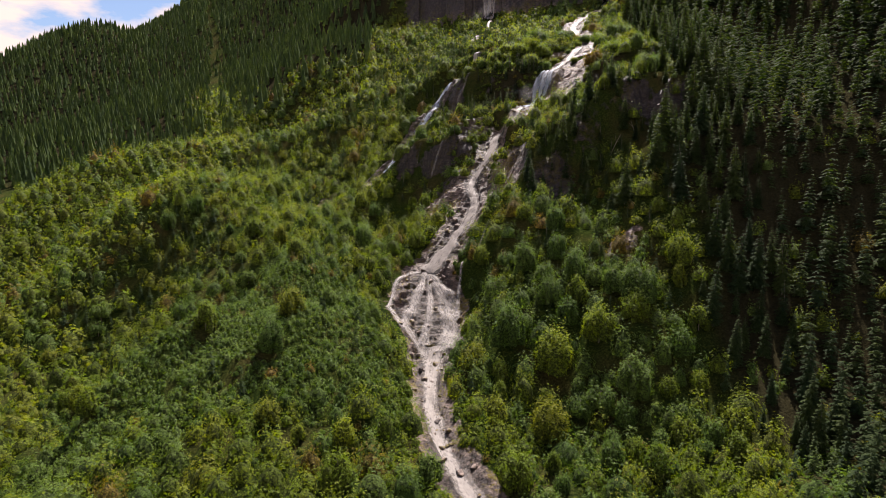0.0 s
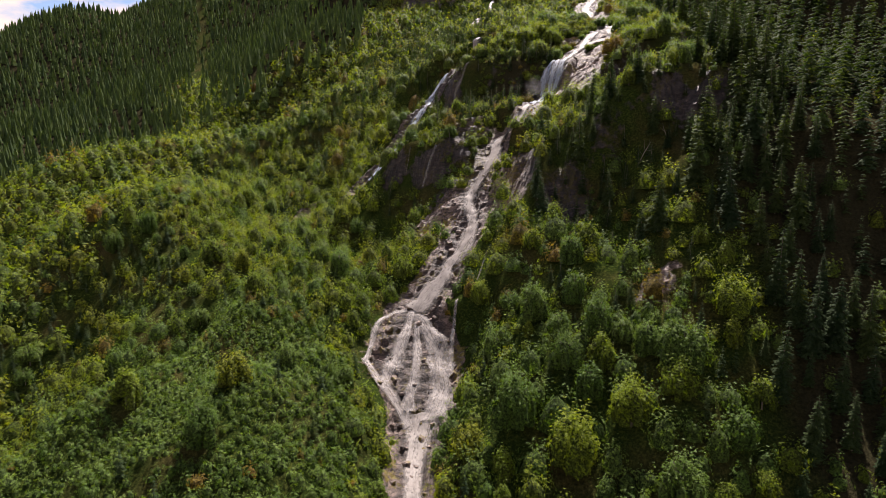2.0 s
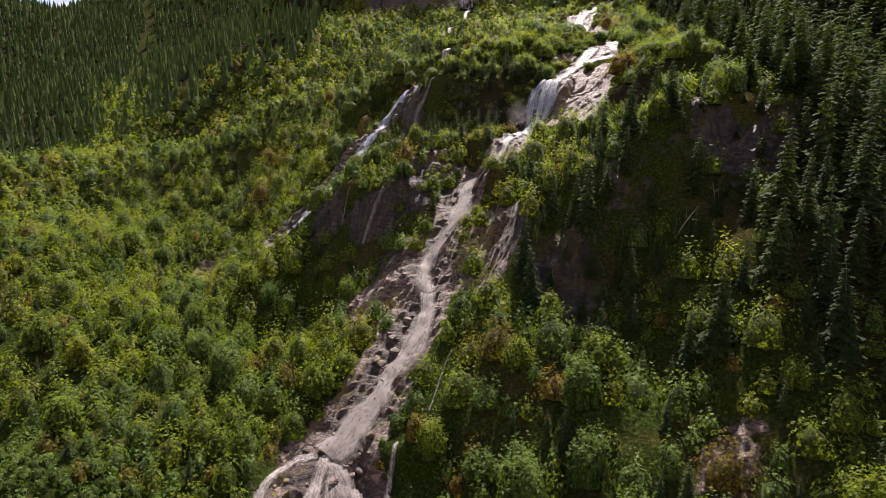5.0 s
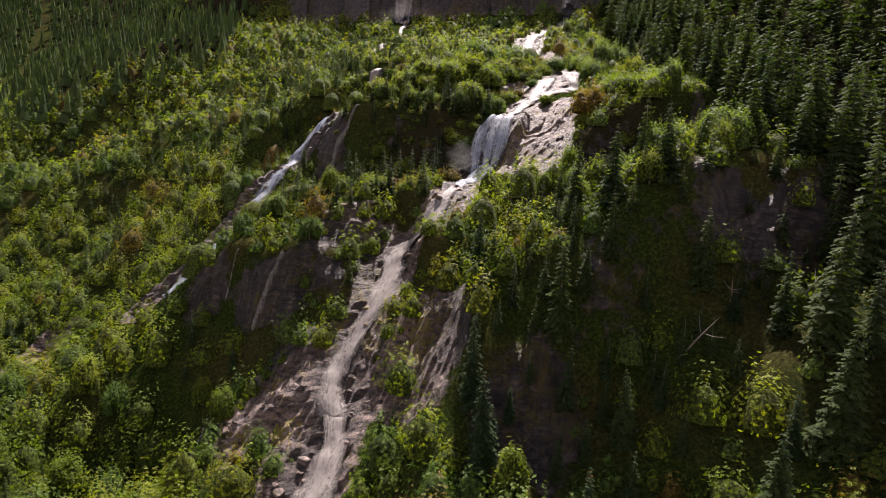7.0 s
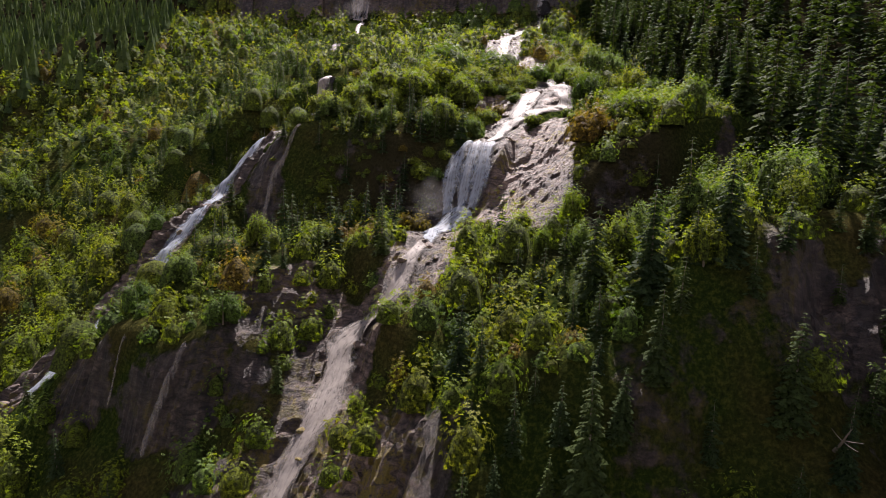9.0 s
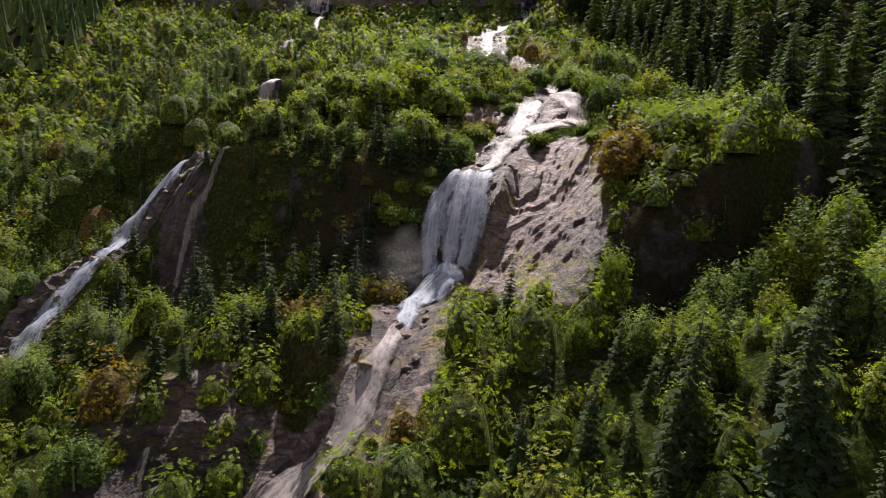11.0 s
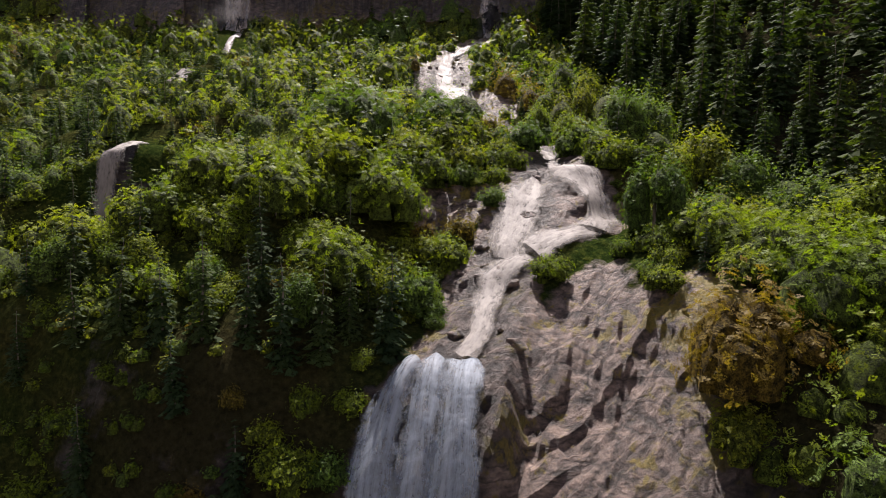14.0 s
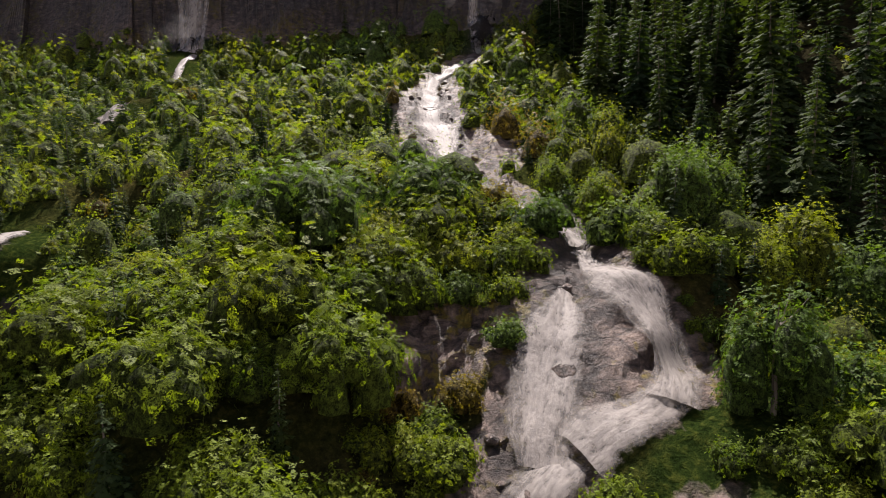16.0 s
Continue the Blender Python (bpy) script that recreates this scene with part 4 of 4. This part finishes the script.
far_conifers = [spire(np.random.default_rng(s), w) for s, w in ((21, 0.46), (22, 0.40), (23, 0.54))]
fx, fy = scatter(rng, 44000, (-900, -60, 400, 1300), far_woods)
k = spaced(fx, fy, 5.6)
fx, fy = fx[k], fy[k]
crowd("far_conifer_wood", far_conifers, fx, fy, rng.uniform(10, 19, len(fx)), hazy_needles, "distant dark conifer wood on rounded hills", "conifers", 6)
fx, fy = scatter(rng, 9000, (150, 520, 100, 900), lambda x, y: step(200, 250, x + 0 * y))
k = spaced(fx, fy, 6.0)
crowd("upper_conifer_wood", far_conifers, fx[k], fy[k], rng.uniform(14, 26, len(k)), hazy_needles, "dark conifer wood high on the slope", "conifers", 8)

# small conifers scattered among the shrubs
young = [plant("young_conifer", trunk_mesh("trunk", 0.92, 0.013, 0, s), cone_tiers(np.random.default_rng(s), 1.0, w, 17, 9, 0.06, 2), needles,
               "small dark conifer standing among green shrubs", "conifer", "young conifers among the shrubs") for s, w in ((5, 0.36), (6, 0.42), (7, 0.33))]


def slab_clear(x, y):
    """1 where plants may stand, 0 on the bare slab and the rock above it."""
    return 1 - np.clip(2.2 * np.maximum(bump(x, y, 63, 290, 7, 7, 1.0), np.maximum(bump(x, y, 68, 300, 5, 5, 1.0), bump(x, y, 76, 318, 3, 5, 1.0))), 0, 1)


def young_room(x, y):
    ok = stream_gap(x, y) & (on_ground(x, y, GB) < 0.75 + 0.4 * bump(x, y, 72, 235, 40, 14, 1.0))
    band = np.maximum(bump(x, y, 26, 299, 24, 13, 0.5), np.maximum(bump(x, y, -112, 238, 28, 15, 0.9), bump(x, y, 75, 268, 11, 6, 0.1)))
    band = np.maximum(band, np.maximum(bump(x, y, 72, 238, 26, 14, 0.55), bump(x, y, 60, 190, 30, 26, 0.30)))
    band = np.maximum(band, np.maximum(np.maximum(bump(x, y, -70, 385, 60, 45, 0.6), bump(x, y, 0, 410, 48, 60, 1.0)), bump(x, y, 30, 350, 40, 25, 0.12)))
    return ok * slab_clear(x, y) * (1 - woods(x, y)) * np.maximum(band, 0.03)


# a row of conifers on the rim beside the upper fall
RIM = [(29, 313, 9), (32.5, 311, 8), (36, 309, 10), (39.5, 307.5, 9), (42.5, 306.5, 11), (45.5, 306.5, 9), (48.5, 308, 8), (34, 306, 7), (25, 315, 8), (41, 311, 8), (20, 317, 7), (51, 311, 6.5)]
rows = np.array(RIM, float)
set_down(young, rows[:, 0], rows[:, 1], rows[:, 2], rng)
for x, y, high in RIM:
    taken.setdefault((int(x // 6), int(y // 6)), []).append((x, y, 2.4))
yx, yy = scatter(rng, 9000, (-180, 120, 120, 520), young_room)
k = spaced(yx, yy, 3.2, taken)[:1050]
yx, yy = yx[k], yy[k]
size = rng.uniform(4.5, 9, len(k)) + 4 * bump(yx, yy, 30, 302, 26, 16, 1.0)
order = np.argsort(np.hypot(yx - 45, yy - 285))
set_down(young, yx[order[:280]], yy[order[:280]], size[order[:280]], rng)
rest = order[280:]
crowd("young_conifer_wood", light_conifers, yx[rest], yy[rest], size[rest], needles, "small dark conifers scattered over the green slope", "conifers", 9)

# conifers that cling to the dark cliff
lx, ly = scatter(rng, 700, (34, 112, 218, 252), lambda x, y: np.exp(-((y - 228 - 0.125 * (x - 36)) / 9) ** 2) * stream_gap(x, y))
k = spaced(lx, ly, 4.2, taken)[:100]
set_down(conifers, lx[k], ly[k], rng.uniform(6, 17, len(k)), rng, 0.5)

# broad-leaved trees
def lumpy(seed, high, wide, foot, lumps, cards, size):
    """A crown of several leafy lumps from foot to high."""
    r = np.random.default_rng(seed)
    a, far = r.uniform(0, 6.283, lumps), np.sqrt(r.uniform(0, 1, lumps)) * 0.34 * wide
    w = wide * r.uniform(0.38, 0.60, lumps) * (14 / lumps) ** 0.5
    top = high - (high - foot) * (far / (0.42 * wide)) ** 2 * 0.55 * r.uniform(0.7, 1.3, lumps)
    base = foot + (top - foot) * r.uniform(0.0, 0.55, lumps)
    co, faces, _, sprays = domes(r, np.cos(a) * far, np.sin(a) * far, base, top - base, w, np.full(lumps, cards // lumps), np.full(lumps, size), 6, ((-0.1, 0.56), (0.42, 0.46), (0.64, 0.03)))
    return co, faces, sprays


def broad(seed, wide, leaves, material, label, size=0.055):
    return plant("broadleaf_tree", trunk_mesh("trunk", 0.8, 0.02, 5, seed), lumpy(seed, 1.0, wide, 0.06, 26, leaves, size), material, label, "tree", "broad-leaved trees")


cool_trees = [broad(s, w, 2300, leaf_cool, "round-crowned tree with dull blue-green leaves", 0.04) for s, w in ((51, 0.95), (52, 0.85), (53, 1.05))]
bright_trees = [broad(s, w, 2300, leaf_bright, "leafy tree with yellow-green sunlit crown", 0.04) for s, w in ((61, 0.85), (62, 0.75), (63, 0.95))]
far_cool = [broad(s, w, 1050, leaf_cool, "round-crowned tree with dull blue-green leaves", 0.055) for s, w in ((54, 0.95), (55, 0.80), (56, 1.1))]
far_bright = [broad(s, w, 1050, leaf_bright, "leafy tree with yellow-green sunlit crown", 0.055) for s, w in ((64, 0.85), (65, 0.72), (66, 1.0))]
# hand-set trees: x, y, height, cool or not
TREES = [(71, 245, 9, 1), (86, 247, 10, 1), (79, 250, 9, 0), (91, 250, 9, 1), (64, 255, 8, 0), (59, 251, 6, 0), (67, 239, 7, 0), (75, 245, 8, 1), (96, 253, 9, 1), (83, 242, 7, 0),
         (44, 309, 5.5, 1), (36, 315, 5, 1), (30, 320, 5, 0), (52, 312, 5, 0), (22, 322, 5, 1),
         (20, 159, 14, 1), (31, 150, 15, 0), (28, 184, 11, 1), (58, 162, 13, 1), (44, 153, 12, 0), (33, 168, 10, 1), (18, 183, 9, 1), (42, 175, 11, 1), (74, 172, 12, 0),
         (15, 204, 8, 0), (-46, 147, 10, 1), (-22, 176, 7, 1), (-32, 229, 11, 1), (-40, 236, 9, 1), (27, 132, 13, 0), (50, 140, 12, 1), (-36, 177, 7, 1), (-47, 252, 9, 0),
         (104, 306, 9, 1), (106, 318, 10, 1), (98, 322, 8, 0), (92, 352, 7, 0), (104, 356, 8, 0), (110, 346, 8, 1), (-10, 285, 6, 1), (-3, 287, 6, 1), (6, 272, 6, 1)]
# the stand under the overhung ledge, which the flight passes closest
NEAR_TREES = [(65, 272.6, 11, 2), (76, 267.5, 9, 1), (80.5, 268, 10, 1), (85, 268, 12, 0), (90, 268, 13, 1), (72, 266, 8, 0), (68, 265, 7, 0), (62, 263, 7, 1), (88, 265, 10, 0), (80, 263, 8, 0),
              (95, 268, 11, 0), (74, 261, 6, 1), (57, 266, 5, 0), (84, 258, 8, 1), (67, 259, 6, 0)]
near_cool = [broad(s, w, 4200, leaf_cool, "tall leafy tree with grey-green crown below the rock ledge", 0.031) for s, w in ((57, 0.80), (58, 0.72))]
near_bright = [broad(s, w, 4200, leaf_bright, "tall leafy tree with light green crown below the rock ledge", 0.031) for s, w in ((67, 0.78), (68, 0.70))]
near_slim = [broad(69, 0.46, 3600, leaf_bright, "slim light green tree standing before the dark ledge", 0.031)]
for kind, sources in ((1, near_cool), (0, near_bright), (2, near_slim)):
    rows = np.array([t[:3] for t in NEAR_TREES if t[3] == kind], float)
    set_down(sources, rows[:, 0], rows[:, 1], rows[:, 2], rng)
for x, y, h, _ in NEAR_TREES:
    taken.setdefault((int(x // 6), int(y // 6)), []).append((x, y, 0.5 * h))
for kind, sources in ((1, cool_trees), (0, bright_trees)):
    rows = np.array([t[:3] for t in TREES if t[3] == kind], float)
    set_down(sources, rows[:, 0], rows[:, 1], rows[:, 2], rng)
for x, y, h, _ in TREES:
    taken.setdefault((int(x // 6), int(y // 6)), []).append((x, y, 0.6 * h))


def tree_room(x, y):
    ok = stream_gap(x, y, 3.6) & (on_ground(x, y, GB) < 0.5)
    z = np.maximum(bump(x, y, 45, 155, 34, 28, 0.9), bump(x, y, 102, 312, 13, 20, 1.0))
    z = np.maximum(z, np.maximum(bump(x, y, -40, 135, 40, 22, 0.12), bump(x, y, -45, 250, 26, 18, 0.5)))
    z = np.maximum(z, np.maximum(bump(x, y, -112, 238, 28, 15, 0.8), bump(x, y, 66, 218, 20, 12, 0.6)))
    z = np.maximum(z, bump(x, y, 27, 292, 15, 9, 0.6))
    return ok * slab_clear(x, y) * (1 - 0.8 * woods(x, y)) * np.maximum(z, 0.02) * (1 - bump(x, y, 74, 302, 10, 9, 1.0))


tx, ty = scatter(rng, 4200, (-180, 120, 105, 420), tree_room)
k = spaced(tx, ty, rng.uniform(4.4, 7.0, len(tx)), taken)[:400]
tx, ty = tx[k], ty[k]
size = rng.uniform(4.5, 10, len(tx)) + 1.5 * bump(tx, ty, 102, 312, 14, 20, 1.0)
blue, low = rng.uniform(0, 1, len(tx)) < 0.5, ty < 252
for sources, at in ((cool_trees, blue & ~low), (bright_trees, ~blue & ~low), (far_cool, blue & low), (far_bright, ~blue & low)):
    set_down(sources, tx[at], ty[at], size[at], rng)

# shrubs: the green coat of the open slope
def shrub_room(x, y):
    ok = stream_gap(x, y) & (on_ground(x, y, GB) < 0.58 + 0.9 * value_noise(x / 5, y / 5, 4))
    return ok * slab_clear(x, y) * (1 - 0.85 * woods(x, y)) * (1 - far_woods(x, y)) * (1 - bump(x, y, 38, 299, 9, 5, 0.5)) * (1 - bump(x, y, 72, 275, 9, 4, 0.6))


def cool_share(x, y):
    """Where dull blue-green leaves prevail."""
    z = np.maximum(bump(x, y, -60, 166, 29, 27, 2.2), bump(x, y, 40, 165, 30, 35, 0.9))
    return np.clip(z + 0.14 + 0.8 * value_noise(x / 18, y / 18, 19), 0, 1)


sx, sy = scatter(rng, 190000, (-270, 150, 85, 620), shrub_room)
patch = fbm(sx, sy, 26, 3, 55)
outer = ~((sx > -125) & (sy < 385))
ssize = np.clip(1.9 + 4.6 * patch + rng.gamma(1.2, 1.0, len(sx)), 0.9, 7.0)
even = np.clip(2.0 * bump(sx, sy, -61, 166, 25, 24, 1.0), 0, 1)
ssize = ssize * (1 - even) + rng.uniform(1.2, 1.9, len(sx)) * even
ssize = ssize * (1 - bump(sx, sy, 73, 303, 7, 6, 0.6))
ssize = np.where(outer, np.maximum(ssize, 2.0) * 1.1, ssize)
order = np.argsort(-ssize + rng.uniform(0, 2.0, len(sx)))
sx, sy, ssize, even = sx[order], sy[order], ssize[order], even[order]
k = stream_gap(sx, sy, 0.35 + 0.62 * ssize)
sx, sy, ssize, even = sx[k], sy[k], ssize[k], even[k]
k = spaced(sx, sy, ssize * np.where(even > 0.4, 0.86, 1.0) * (1 - 0.16 * ((sx > -22) & (sx < 112) & (sy > 286) & (sy < 362))), taken)
sx, sy, ssize = sx[k], sy[k], ssize[k]
swide = ssize * rng.uniform(1.1, 1.6, len(sx)) + 0.4
ssize = ssize * rng.uniform(0.95, 1.45, len(sx))
u = rng.uniform(0, 1, len(sx))
kind = np.where(u < 0.035 * (1 - bump(sx, sy, -60, 166, 30, 28, 1.0)) + 0.16 * bump(sx, sy, 52, 218, 24, 16, 1.0), 2, np.where(rng.uniform(0, 1, len(sx)) < cool_share(sx, sy), 1, 0))
close = (sx > -22) & (sx < 112) & (sy > 286) & (sy < 362)
rank = np.where(close & (ssize > 1.3), np.hypot(sx - 55, sy - 312), 1e9)
single = np.zeros(len(sx), bool)
single[np.argsort(rank)[:230]] = True
zone = np.where(close, 0, np.where((sx > -125) & (sy < 385), 1, 2))
blade = np.array([0.27, 0.52, 1.15])[zone]
cards = np.clip(np.array([11.0, 3.0, 0.42])[zone] * swide * (swide + ssize), 6, 420).astype(int)
COATS = ((leaf_bright, "yellow-green leaves"), (leaf_cool, "dull blue-green leaves"), (leaf_rust, "rust-brown leaves"))
for n, (mat, words) in enumerate(COATS):
    forms = [plant("shrub", trunk_mesh("stem", 0.5, 0.03, 4, 70 + s), lumpy(80 + s + 5 * n, 1.0, 1.7, 0.0, 22, 1100, 0.085), mat,
                   "rounded shrub with " + words, "shrub", "shrubs beside the upper fall") for s in range(3)]
    at = single & (kind == n)
    set_down(forms, sx[at], sy[at], ssize[at], rng)
    for m, where in enumerate(("near the upper fall", "over the open slope", "on the outer slopes")):
        at = (zone == m) & ~single & (kind == n)
        if at.sum():
            carpet("shrubs", sx[at], sy[at], ssize[at], swide[at], cards[at], blade[at], mat, "dense cover of shrubs with " + words + " " + where, 90 + 3 * n + m, m == 0)
# ---- boulders, fallen logs and spray ----
def boulder_mesh(seed):
    """An angular block with broken corners."""
    r = np.random.default_rng(seed)
    pts = r.normal(0, 1, (26, 3)) * np.array([1.0, 0.75, 0.6])
    pts /= np.maximum(np.abs(pts / np.array([1.0, 0.8, 0.6])).max(1, keepdims=True), 0.4)
    bm = bmesh.new()
    for p in pts * 0.55:
        bm.verts.new(p)
    hull = bmesh.ops.convex_hull(bm, input=bm.verts[:])
    bmesh.ops.delete(bm, geom=[v for v in hull["geom_interior"] if isinstance(v, bmesh.types.BMVert)], context="VERTS")
    bmesh.ops.bevel(bm, geom=bm.edges[:], offset=0.035, segments=1, affect="EDGES")
    me = bpy.data.meshes.new("boulder")
    bm.to_mesh(me)
    bm.free()
    me.materials.append(rock)
    return me


boulders = [tagged(new("boulder", boulder_mesh(s)), "angular grey-brown boulder beside the white stream", "boulder", "boulders along the stream") for s in range(7)]
bx, by, bs = [], [], []
for line, lo, hi, n in ((MAIN_LINE, 26, 41, 60), (MAIN_LINE, 41, 66, 60), (MAIN_LINE, 66, 112, 50), (MAIN_LINE, 112, 135, 30), (MAIN_LINE, 150, 171, 16), (MAIN_LINE, 174, 205, 36), (LEFT_LINE, 92, 150, 24)):
    part_ = cut(line, lo, hi)
    pick = part_[rng.integers(0, len(part_), n)]
    a, off = rng.uniform(0, 6.283, n), pick[:, 3] * rng.uniform(0.5, 1.25, n) + rng.uniform(0, 1.6, n)
    bx.append(pick[:, 0] + np.cos(a) * off)
    by.append(pick[:, 1] + np.sin(a) * off)
    bs.append((rng.gamma(2.0, 0.40, n) + 0.45).clip(0, 2.1))
bx, by, bs = np.concatenate(bx), np.concatenate(by), np.concatenate(bs)
bz = on_ground(bx, by)
for i in range(len(bx)):
    m = pose(float(bx[i]), float(by[i]), float(bz[i]) + 0.10 * float(bs[i]), *rng.uniform(-25, 25, 2), rng.uniform(0, 360)) @ Matrix.Scale(float(bs[i]), 4)
    if i < len(boulders):
        SPARE.append((boulders[i], m))
    else:
        copy_thing(boulders[i % len(boulders)], m)

# dead, barkless trunks lying on the dark cliff foot
for x, y, length, turn, lean in ((66, 222, 9, 20, 38), (76, 226, 7, -35, 50), (86, 224, 8, 70, 30)):
    log = tagged(new("fallen_log", trunk_mesh("log", length, 0.16, 3, int(x))), "pale barkless dead trunk lying on the dark slope", "log", "fallen logs")
    SPARE.append((log, pose(x, y, float(on_ground(x, y)[0]) + 0.4, lean, 0, turn)))


def spray_material():
    """Fine drops in the air, thinning out towards the rim of each puff."""
    m = Nodes("spray")
    drop = m.add("BsdfDiffuse", Color=(0.8, 0.8, 0.8, 1))
    lit = m.add("BsdfTranslucent", Color=(0.8, 0.8, 0.8, 1))
    both, clear = m.add("MixShader", Fac=0.6), m.add("BsdfTransparent")
    away = m.tree.nodes.new("ShaderNodeVectorMath")
    away.operation = "DISTANCE"
    away.inputs[1].default_value = (0.5, 0.5, 0.0)
    m.link(m.add("UVMap").outputs[0], away.inputs[0])
    thick = m.ramp(away.outputs["Value"], [(0.0, (0.030, 0.030, 0.030)), (0.2, (0.013, 0.013, 0.013)), (0.35, (0, 0, 0))])
    last = m.add("MixShader", Fac=thick)
    m.link(drop.outputs[0], both.inputs[1])
    m.link(lit.outputs[0], both.inputs[2])
    m.link(clear.outputs[0], last.inputs[1])
    m.link(both.outputs[0], last.inputs[2])
    return m.done(last.outputs[0])


spray = spray_material()


def spray_cloud(centre, spread, n, size, seed):
    """Fine spray that drifts off the foot of a fall: many soft puffs."""
    r = np.random.default_rng(seed)
    p = r.normal(0, 1, (n, 3)) * np.array(spread) + np.array(centre)
    p[:, 2] = np.maximum(p[:, 2], on_ground(p[:, 0], p[:, 1]) + 0.2)
    co, faces = leaf_cards(r, p, r.normal(0, 1, (n, 3)), np.full(n, size), 0.0, 1.0)
    me = mesh_from("spray", co, faces, smooth=False)
    layer = me.uv_layers.new(name="UVMap")
    layer.data.foreach_set("uv", np.tile(np.array([0, 0.5, 0.5, 1, 1, 0.5, 0.5, 0], np.float32), n))
    me.materials.append(spray)
    ob = tagged(new("spray", me), "fine white spray drifting off the foot of the fall", "spray", kind="stuff")
    ob.visible_shadow = False
    return ob


spray_cloud((43.0, 289.0, 136), (3.0, 2.0, 3.6), 20, 10.0, 1)
spray_cloud((124, 443, 228), (4.5, 1.5, 7.0), 44, 13.0, 2)
spray_cloud((40, 495, 229), (5.0, 1.5, 3.5), 30, 12.0, 3)


for ob, m in SPARE:
    ob.matrix_basis = m
